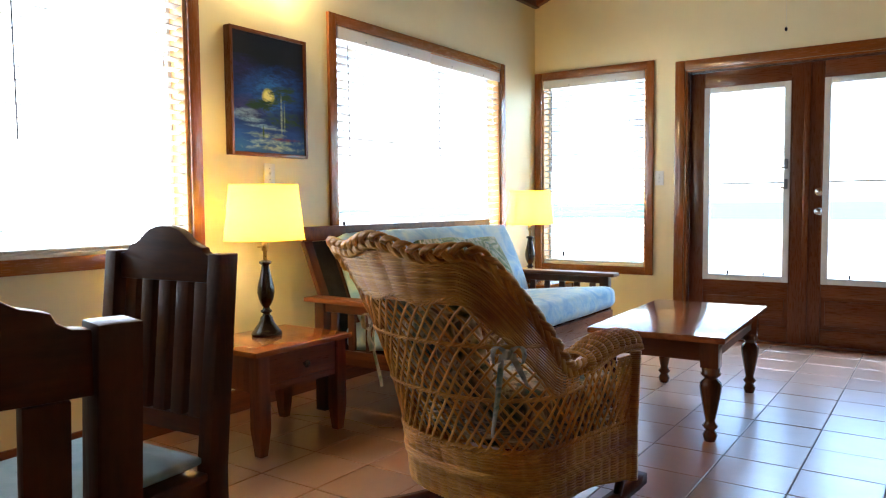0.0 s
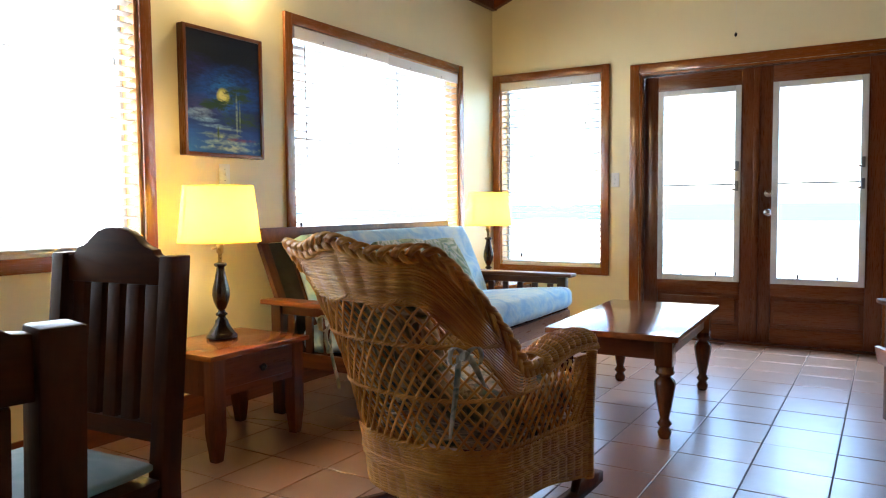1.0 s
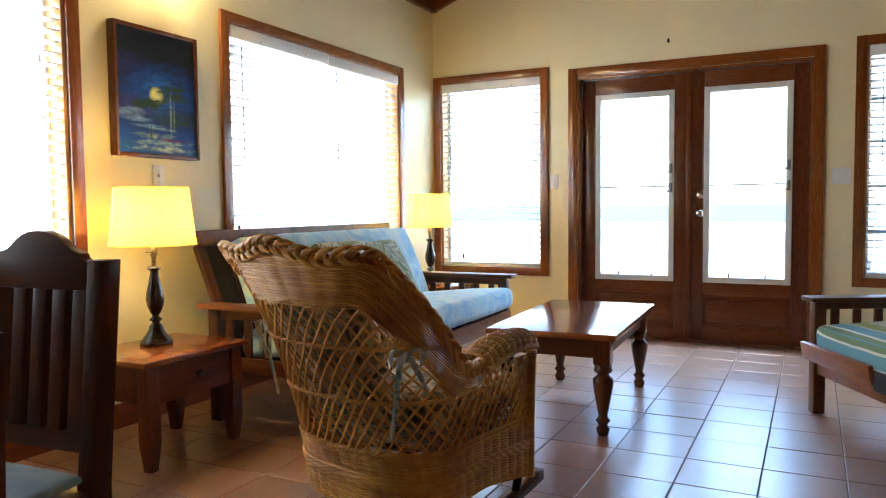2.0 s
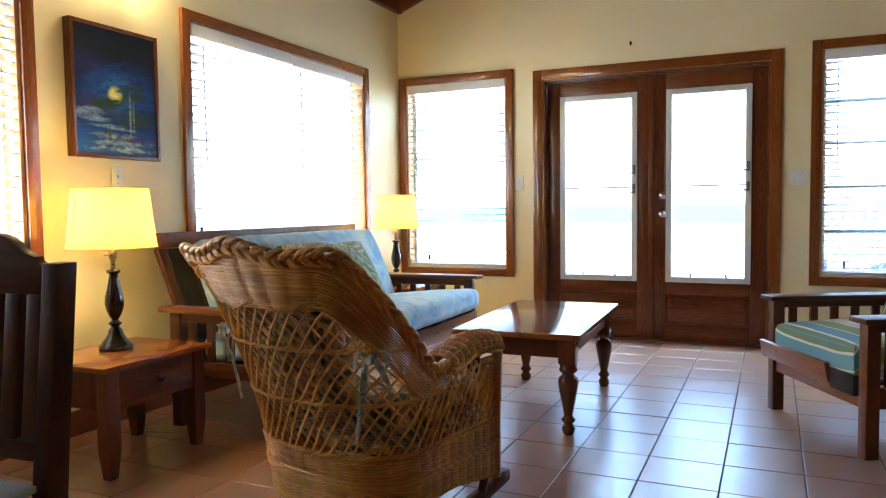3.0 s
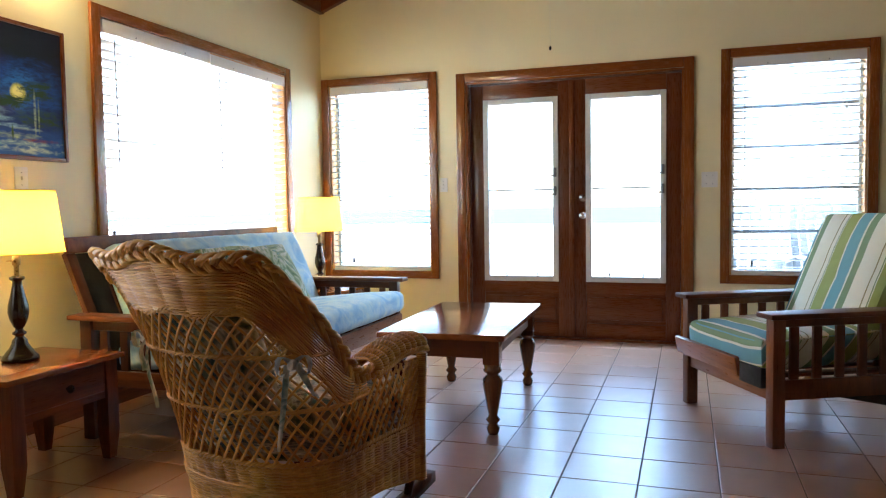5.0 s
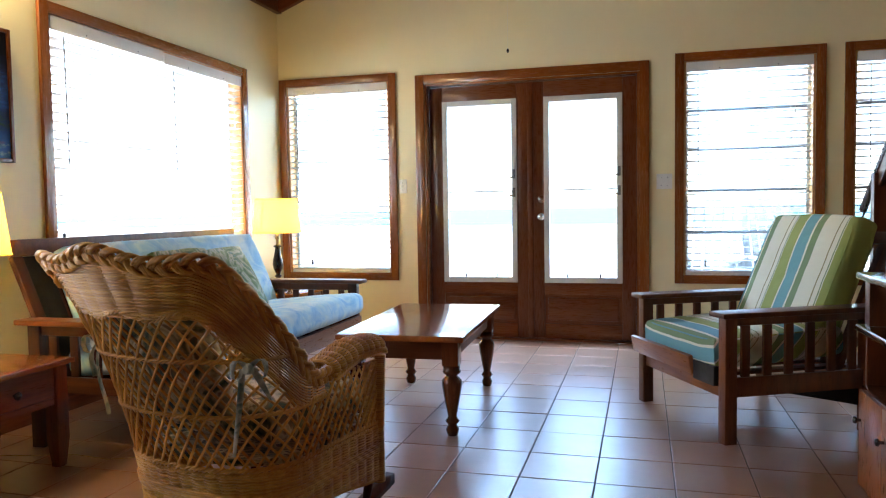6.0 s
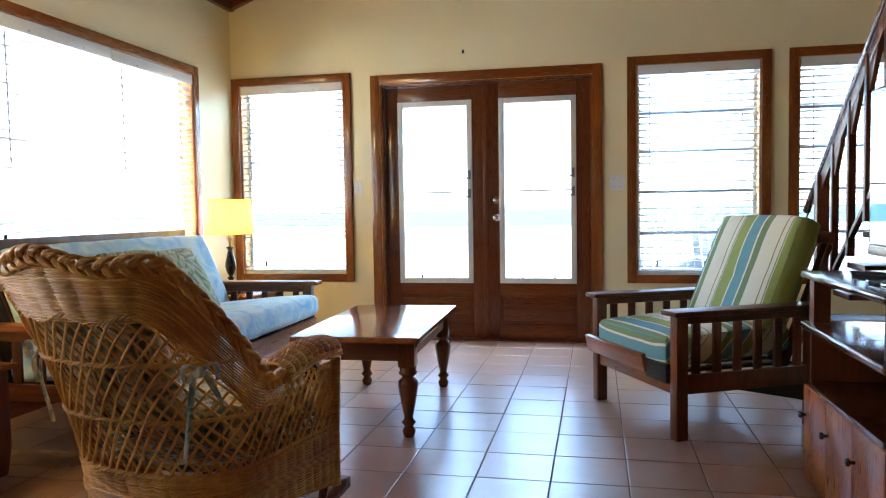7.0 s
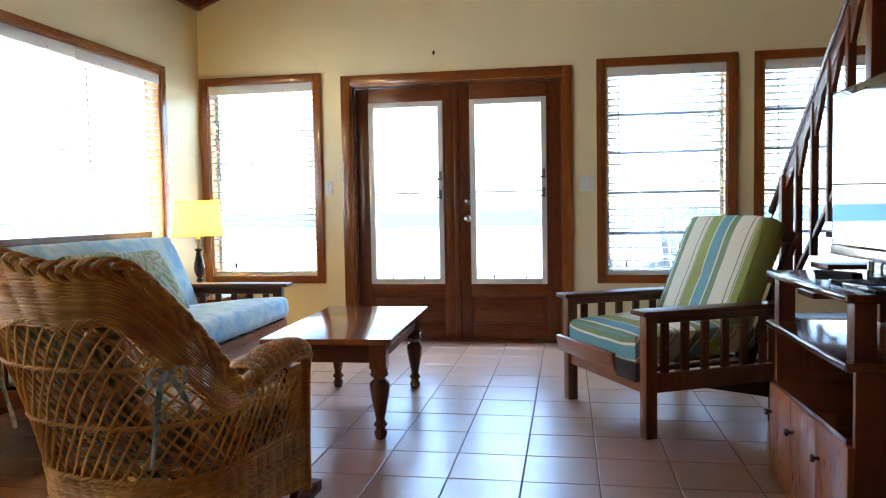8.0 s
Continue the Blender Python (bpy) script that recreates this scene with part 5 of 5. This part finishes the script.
# ---- painting ----
def painting_material():
    m, n, p = material("oil_painting")
    c = n.nodes.new("ShaderNodeTexCoord")
    sep = n.nodes.new("ShaderNodeSeparateXYZ")
    warp = node(n, "ShaderNodeTexNoise", Scale=13, Detail=6, Roughness=0.72, Distortion=0.8)
    mp = n.nodes.new("ShaderNodeMapping")
    mp.inputs["Scale"].default_value = (0.7, 1, 2.2)
    n.links.new(c.outputs["Object"], mp.inputs["Vector"])
    n.links.new(mp.outputs[0], warp.inputs["Vector"])
    n.links.new(c.outputs["Object"], sep.inputs[0])

    def m2(op, a, b):
        k = node(n, "ShaderNodeMath")
        k.operation = op
        for i, v in enumerate((a, b)):
            if isinstance(v, (int, float)):
                k.inputs[i].default_value = v
            else:
                n.links.new(v, k.inputs[i])
        return k.outputs[0]

    streak = node(n, "ShaderNodeTexNoise", Scale=1.0, Detail=4, Roughness=0.7, Distortion=0.5)
    sm = n.nodes.new("ShaderNodeMapping")
    sm.inputs["Scale"].default_value = (16, 16, 45)
    sm.inputs["Rotation"].default_value = (0, 0.25, 0)
    n.links.new(c.outputs["Object"], sm.inputs["Vector"])
    n.links.new(sm.outputs[0], streak.inputs["Vector"])
    bmap = node(n, "ShaderNodeMapRange")
    bmap.inputs[1].default_value, bmap.inputs[2].default_value = 0.36, 0.62
    bmap.inputs[3].default_value, bmap.inputs[4].default_value = 0.12, 1.0
    n.links.new(streak.outputs["Fac"], bmap.inputs[0])
    brush = bmap.outputs[0]
    z = m2("ADD", sep.outputs["Z"], m2("MULTIPLY", m2("SUBTRACT", warp.outputs["Fac"], 0.5), 0.16))
    base = ramp(n, m2("ADD", m2("MULTIPLY", z, 1.6), 0.5), (0.04, (0.03, 0.12, 0.38)), (0.14, (0.015, 0.075, 0.34)), (0.24, (0.008, 0.035, 0.20)), (0.36, (0.007, 0.018, 0.11)),
                (0.50, (0.007, 0.025, 0.14)), (0.64, (0.006, 0.012, 0.07)), (0.82, (0.005, 0.006, 0.014)))

    def spot(prev, x, zz, sx, sz, color, soft, wob=0.0, dry=True):
        dx = m2("DIVIDE", m2("SUBTRACT", sep.outputs["X"], x), sx)
        dz = m2("DIVIDE", m2("SUBTRACT", sep.outputs["Z"], zz), sz)
        d = m2("ADD", m2("MULTIPLY", dx, dx), m2("MULTIPLY", dz, dz))
        if wob:
            d = m2("ADD", d, m2("MULTIPLY", m2("SUBTRACT", warp.outputs["Fac"], 0.5), wob))
        f = node(n, "ShaderNodeMapRange")
        f.inputs[1].default_value, f.inputs[2].default_value = 1.0 + soft, 1.0 - soft
        n.links.new(d, f.inputs[0])
        mx = n.nodes.new("ShaderNodeMix")
        mx.data_type = "RGBA"
        n.links.new(m2("MULTIPLY", f.outputs[0], brush) if dry else f.outputs[0], mx.inputs[0])
        n.links.new(prev, mx.inputs[6])
        mx.inputs[7].default_value = (*color, 1)
        return mx.outputs[2]

    o = base.outputs["Color"]
    o = spot(o, -0.17, 0.11, 0.10, 0.07, (0.018, 0.016, 0.10), 0.95, 3.0)
    o = spot(o, 0.03, 0.01, 0.20, 0.115, (0.010, 0.085, 0.42), 0.95, 3.0)
    o = spot(o, 0.01, 0.0, 0.09, 0.085, (0.03, 0.19, 0.60), 0.95, 3.0)
    o = spot(o, -0.16, -0.08, 0.12, 0.05, (0.05, 0.04, 0.16), 0.9, 6.0)
    o = spot(o, 0.14, -0.125, 0.15, 0.042, (0.022, 0.055, 0.022), 0.8, 7.0)
    o = spot(o, -0.01, -0.01, 0.044, 0.042, (0.62, 0.58, 0.10), 0.30, 0.8, False)
    o = spot(o, -0.012, -0.008, 0.030, 0.029, (0.86, 0.80, 0.26), 0.35, 0.8, False)
    o = spot(o, -0.05, -0.055, 0.080, 0.026, (0.015, 0.045, 0.020), 0.7, 8.0, False)
    o = spot(o, 0.10, 0.010, 0.085, 0.040, (0.018, 0.050, 0.028), 0.8, 9.0, False)
    o = spot(o, 0.02, -0.035, 0.050, 0.016, (0.03, 0.07, 0.02), 0.7, 8.0)
    o = spot(o, -0.17, -0.112, 0.085, 0.022, (0.24, 0.36, 0.56), 0.95, 5.0)
    o = spot(o, -0.13, -0.140, 0.070, 0.012, (0.30, 0.50, 0.76), 0.9, 5.0)
    o = spot(o, -0.06, -0.168, 0.090, 0.008, (0.26, 0.42, 0.66), 0.95, 7.0)
    o = spot(o, 0.03, -0.180, 0.070, 0.006, (0.34, 0.46, 0.48), 0.95, 7.0)
    o = spot(o, -0.02, -0.215, 0.110, 0.014, (0.42, 0.52, 0.32), 0.95, 7.0)
    o = spot(o, 0.03, -0.250, 0.140, 0.014, (0.46, 0.62, 0.58), 0.95, 9.0)
    o = spot(o, 0.03, -0.282, 0.150, 0.013, (0.56, 0.66, 0.56), 0.95, 9.0)
    o = spot(o, 0.10, -0.232, 0.080, 0.009, (0.24, 0.04, 0.04), 0.9, 5.0)
    o = spot(o, -0.05, -0.205, 0.006, 0.030, (0.04, 0.08, 0.03), 0.9, 4.0, False)
    o = spot(o, 0.080, -0.095, 0.007, 0.095, (0.40, 0.46, 0.36), 0.8, 4.0)
    o = spot(o, 0.102, -0.105, 0.005, 0.070, (0.24, 0.30, 0.20), 0.9, 4.0)
    n.links.new(o, p.inputs["Base Color"])
    p.inputs["Roughness"].default_value = 0.55
    p.inputs["Specular IOR Level"].default_value = 0.25
    bump(n, p, warp.outputs["Fac"], 0.12, 0.003)
    return m


def painting():
    ob = thing("painting", "framed dark blue oil painting of a moonlit shore", "painting")
    ob.matrix_world = pose(0.0, -3.135, 1.67, 0, 0, 90)
    w, h, f = 0.268, 0.327, 0.019
    part("frame_side", block(-w, -w + f, -0.05, -0.002, -h, h, 0.003), DOORWOOD, ob)
    part("frame_side", block(w - f, w, -0.05, -0.002, -h, h, 0.003), DOORWOOD, ob)
    part("frame_rail", block(-w + f, w - f, -0.049, -0.002, -h, -h + f, 0.003), DOORWOOD_LIT_H, ob)
    part("frame_rail", block(-w + f, w - f, -0.049, -0.002, h - f, h, 0.003), DOORWOOD_LIT_H, ob)
    part("canvas", block(-w + f, w - f, -0.040, -0.006, -h + f, h - f, 0), painting_material(), ob, "oil on canvas, moon over a dark sea", smooth=False)
    return ob


painting()


# ---- wall sconce and pull cord ----
def sconce():
    ob = thing("wall_sconce", "small black wall lamp, lit, above the painting", "wall lamp", (0, -3.2, 2.095))
    part("back_plate", lathe([(0.05, 0), (0.05, 0.008), (0.03, 0.016)], 20), BLACK, ob, m=pose(0.0005, 0.10, 0.22, 0, 90))
    part("bracket", tube(bmesh.new(), [(0.01, 0.10, 0.22), (0.07, 0.10, 0.20), (0.14, 0.10, 0.17)], 0.008, 8), BLACK, ob)
    part("bowl", lathe([(0.004, -0.025), (0.018, -0.018), (0.03, 0.0), (0.032, 0.02), (0.026, 0.03)], 20), BLACK, ob, m=pose(0.14, 0.10, 0.162))
    part("bulb", lathe([(0.012, 0.0), (0.022, 0.02), (0.022, 0.035), (0.002, 0.05)], 14), BULB, ob, m=pose(0.14, 0.10, 0.193))
    lamp = new("sconce_light", bpy.data.lights.new("sconce_light", "POINT"))
    lamp.data.energy, lamp.data.color, lamp.data.shadow_soft_size = 2.2, (1.0, 0.72, 0.30), 0.04
    lamp.parent = ob
    lamp.location = (0.14, 0.10, 0.285)
    return ob


sconce()
cord = thing("fan_pull_cord", "thin pull cord with a small dark bead", "pull cord", (2.42, -2.2, 0))
part("cord", tube(bmesh.new(), [(0, 0, 1.865), (0, 0, 3.87)], 0.0006, 5), PLASTIC, cord)
part("bead", lathe([(0.001, 1.85), (0.006, 1.856), (0.006, 1.866), (0.001, 1.872)], 10), BLACKPLASTIC, cord)


# ---- stairs ----
def stairs():
    ob = thing("staircase", "dark wooden open staircase with a handrail and square balusters", "staircase", (4.45, 0, 0))
    grade, y0, z0 = 0.757, -0.58, 0.19
    ang = math.atan(grade)
    for i in range(13):
        z = 0.185 * (i + 1)
        y = -0.53 - i * 0.2445
        part("tread", block(0.028, 0.93, y - 0.27, y + 0.02, z - 0.035, z, 0.006), DARKWOOD, ob)
    for x, deep, name in ((-0.013, 0.035, "lower_rail"), (0.93, 0.25, "stringer")):
        outline = [(a + y0 + 0.05, max(0.0, b + z0)) for a, b in ((0.10, 0.03 - 0.10 * grade), (-3.3, 0.03 + 3.3 * grade), (-3.3, 0.03 - deep + 3.3 * grade), (0.10, 0.03 - deep - 0.10 * grade))]
        part(name, slab(outline, 0.030, 0.004), DARKWOOD, ob, m=pose(x + 0.015, 0, 0, 0, 0, 90))
    # handrail on the open side, round-nosed, with a thin rail below it
    def rail(z_up, half_w, half_h, ya, yb, name, label):
        bm = block(-half_w, half_w, -abs(yb - ya) / 2 / math.cos(ang), abs(yb - ya) / 2 / math.cos(ang), -half_h, half_h, 0.009)
        mid = (ya + yb) / 2
        m = Matrix.Translation((-0.013, mid, 1.045 + (y0 - mid) * grade + z_up)) @ Matrix.Rotation(-ang, 4, "X")
        return part(name, bm, DARKWOOD_V, ob, label, m=m)
    bm = bmesh.new()
    long = abs(-3.6 - y0) / 2 / math.cos(ang)
    tube(bm, [(0, -long, 0), (0, long, 0)], 0.026, 16)
    mid = (y0 - 3.6) / 2
    part("handrail", bm, RAILWOOD, ob, "glossy dark round handrail", m=Matrix.Translation((-0.013, mid, 1.045 + (y0 - mid) * grade - 0.012)) @ Matrix.Rotation(-ang, 4, "X"))
    part("rail_end", tube(bmesh.new(), [(-0.013, y0 - 0.06, 1.045 + 0.06 * grade - 0.036), (-0.013, y0 + 0.0, 1.045 - 0.052), (-0.013, y0 + 0.035, 0.985)], [0.012, 0.007, 0.005], 8), BLACK, ob, "thin black hooked end under the handrail")
    bm = slab([(0, 0), (-0.12, 0.12 * grade), (-0.12, 0.12 * grade - 0.05), (-0.012, -0.14), (0, -0.14)], 0.024, 0.003)
    for y in (-1.17, -1.45, -1.71, -1.97, -2.284, -2.52):
        if bm:
            first = part("bracket", bm, DARKWOOD_V, ob, m=pose(0.0, y, 1.045 + (y0 - y) * grade - 0.11, 0, 0, 90))
            bm = None
        else:
            again(first, pose(0.0, y, 1.045 + (y0 - y) * grade - 0.11, 0, 0, 90))
    rail(-0.085, 0.014, 0.045, y0 - 0.22, -3.6, "under_rail", "")
    for y, w in ((-0.90, 0.036), (-1.15, 0.02), (-1.43, 0.02), (-1.69, 0.02), (-1.95, 0.02), (-2.25, 0.034), (-2.5, 0.02), (-2.75, 0.02)):
        top = 1.045 + (y0 - y) * grade - 0.05
        low = 0.0 if w > 0.03 and y > -1 else 0.19 + (y0 - y) * grade - 0.05
        part("newel_post" if w > 0.03 else "baluster", block(-0.013 - w, -0.013 + w, y - w, y + w, low, top + (0.0 if w < 0.03 else 0.02), 0.004), DARKWOOD_V, ob)
    return ob


stairs()


# ---- television stand and what is on it ----
def tv_stand():
    ob = thing("tv_stand", "dark glossy wooden television stand with open shelves and a cupboard", "tv stand", (3.865, -3.222, 0))
    x0, x1, y0, y1 = 0.0, 0.42, -0.41, 0.41

    def board(z, label):
        bm = block(x0 - 0.03, x1 + 0.01, y0 - 0.012, y1 + 0.012, z - 0.026, z, 0.0)
        up = [e for e in bm.edges if abs(e.verts[0].co.z - e.verts[1].co.z) > 0.01]
        bmesh.ops.bevel(bm, geom=up, offset=0.012, segments=3, profile=0.5, affect="EDGES")
        bmesh.ops.bevel(bm, geom=[e for e in bm.edges if abs(e.verts[0].co.z - e.verts[1].co.z) < 0.001 and e.calc_face_angle(0) > 0.8], offset=0.008, segments=3, profile=0.5, affect="EDGES")
        return part("shelf", bm, STANDWOOD, ob, label)

    board(0.82, "glossy top board with a worn light edge")
    mid = board(0.625, "glossy open shelf")
    part("joint", block(x0 - 0.02, x1, 0.0, 0.002, 0.6252, 0.6256, 0), BLACKPLASTIC, mid)
    for x in (x0 + 0.03, x1 - 0.035):
        for y in (y0 + 0.04, y1 - 0.035):
            part("post", block(x - 0.03, x + 0.03, y - 0.03, y + 0.03, 0.6255, 0.7935, 0.004), DARKWOOD_V, ob)
    part("side_panel", block(x0 + 0.004, x1, y0 + 0.006, y0 + 0.028, 0.0, 0.5985, 0.003), DARKWOOD_V, ob)
    part("side_panel", block(x0 + 0.004, x1, y1 - 0.028, y1 - 0.006, 0.0, 0.5985, 0.003), DARKWOOD_V, ob)
    part("back_panel", block(x1 - 0.012, x1, y0 + 0.0285, y1 - 0.0285, 0.02, 0.598, 0.002), DARKWOOD, ob)
    part("cupboard_top", block(x0 - 0.012, x1 - 0.0125, y0 + 0.0285, y1 - 0.0285, 0.382, 0.402, 0.004), STANDWOOD, ob)
    part("cupboard_floor", block(x0 + 0.012, x1 - 0.0125, y0 + 0.0285, y1 - 0.0285, 0.03, 0.05, 0.002), DARKWOOD, ob)
    part("plinth", block(x0 + 0.015, x0 + 0.03, y0 + 0.0285, y1 - 0.0285, 0.0, 0.0295, 0.002), DARKWOOD, ob)
    step = (y1 - y0 - 0.008) / 3
    for i in range(3):
        a = y0 + 0.004 + i * step
        b = a + step - 0.003
        d = part("cupboard_door", block(x0 - 0.016, x0 + 0.0035, a, b, 0.022, 0.381, 0.004), CUPBOARD, ob, "reddish wooden cupboard door")
        part("knob", lathe([(0.006, 0), (0.006, 0.012), (0.014, 0.018), (0.012, 0.026), (0.001, 0.028)], 14), BLACK, d, m=pose(x0 - 0.016, b - 0.03, 0.27, 0, -90))
    return ob


tv_stand()


def television():
    ob = thing("television", "black flat screen television, switched off, on its stand", "television", (4.0, -3.485, 0.8205), 0.9)
    w, z0, z1 = 0.405, 0.0755, 0.636
    part("body", block(-0.014, 0.03, -w, w, z0, z1, 0.010), GLOSSBLACK, ob)
    part("back_cover", block(0.0305, 0.06, -w * 0.8, w * 0.8, z0 + 0.06, z1 - 0.08, 0.012), BLACKPLASTIC, ob)
    part("screen", block(-0.0165, -0.0135, -w + 0.026, w - 0.026, z0 + 0.042, z1 - 0.03, 0), SCREEN, ob, "glossy dark screen reflecting the windows", smooth=False)
    part("trim_strip", block(-0.0175, -0.0135, -w + 0.006, w - 0.006, z0 + 0.004, z0 + 0.034, 0.002), CHROME, ob, "silver strip below the screen")
    part("neck", block(-0.008, 0.025, -0.06, 0.12, 0.0105, z0 - 0.0005, 0.005), GLOSSBLACK, ob)
    part("foot", block(-0.085, 0.09, -0.14, 0.22, 0.0, 0.010, 0.004), GLOSSBLACK, ob)
    return ob


television()


def gadget(name, label, category, size, at, turn):
    ob = thing(name, label, category, at, turn)
    x, y, z = size
    part("case", block(-x / 2, x / 2, -y / 2, y / 2, 0, z, min(0.006, z * 0.3)), BLACKPLASTIC, ob)
    for i in range(6):
        for j in (-1, 0, 1):
            part("button", block(j * x * 0.25 - 0.004, j * x * 0.25 + 0.004, -y * 0.36 + i * y * 0.12 - 0.004, -y * 0.36 + i * y * 0.12 + 0.004, z, z + 0.0015, 0), GREYBAR, ob)
    return ob


gadget("remote_control", "black remote control lying on the stand", "remote control", (0.045, 0.17, 0.022), (3.985, -3.14, 0.8205), 24)
gadget("media_box", "flat black media player on the stand", "media player", (0.10, 0.20, 0.012), (3.97, -3.41, 0.8205), 12)


# ---- floor: tiles last ----
PX, PY, X0, Y0 = 0.2995, 0.307, 2.587, -2.986
tagged(part("floor", block(-0.001, ROOM_X + 0.001, ROOM_Y, 0.03, -0.1, -0.004, 0), GROUT, None, smooth=False), "terracotta tiled floor with grey grout", "floor", kind="structure")
floor = bpy.data.objects["floor"]


def tile_bm(w, d, x=0.0, y=0.0, bm=None):
    bm = bm or bmesh.new()
    a, b = w / 2, d / 2
    lo = [bm.verts.new((x + sx * a, y + sy * b, -0.006)) for sx, sy in ((-1, -1), (1, -1), (1, 1), (-1, 1))]
    mid = [bm.verts.new((x + sx * a, y + sy * b, -0.0009)) for sx, sy in ((-1, -1), (1, -1), (1, 1), (-1, 1))]
    top = [bm.verts.new((x + sx * (a - 0.0017), y + sy * (b - 0.0017), 0.0)) for sx, sy in ((-1, -1), (1, -1), (1, 1), (-1, 1))]
    for i in range(4):
        j = (i + 1) % 4
        bm.faces.new((lo[i], lo[j], mid[j], mid[i]))
        bm.faces.new((mid[i], mid[j], top[j], top[i]))
    bm.faces.new(top)
    return bm


first = None
rest = bmesh.new()
for i in range(-10, 18):
    for j in range(-22, 12):
        x, y = X0 + (i + 0.5) * PX, Y0 + (j + 0.5) * PY
        if x < -0.16 or x > ROOM_X + 0.16 or y < ROOM_Y - 0.16 or y > 0.14:
            continue
        if 0.3 < x < 4.45 and -4.6 < y < 0.1:
            if first is None:
                first = part("tile", tile_bm(PX - 0.006, PY - 0.006), TILE, floor, smooth=False, m=pose(x, y, 0))
            else:
                again(first, Matrix.Translation((x, y, random.uniform(-0.0006, 0.0004))) @ pose(0, 0, 0, random.uniform(-0.22, 0.22), random.uniform(-0.22, 0.22), 0))
        else:
            tile_bm(PX - 0.006, PY - 0.006, x, y, rest)
part("tiles", rest, TILE, floor, "terracotta tiles", smooth=False, kind="stuff")
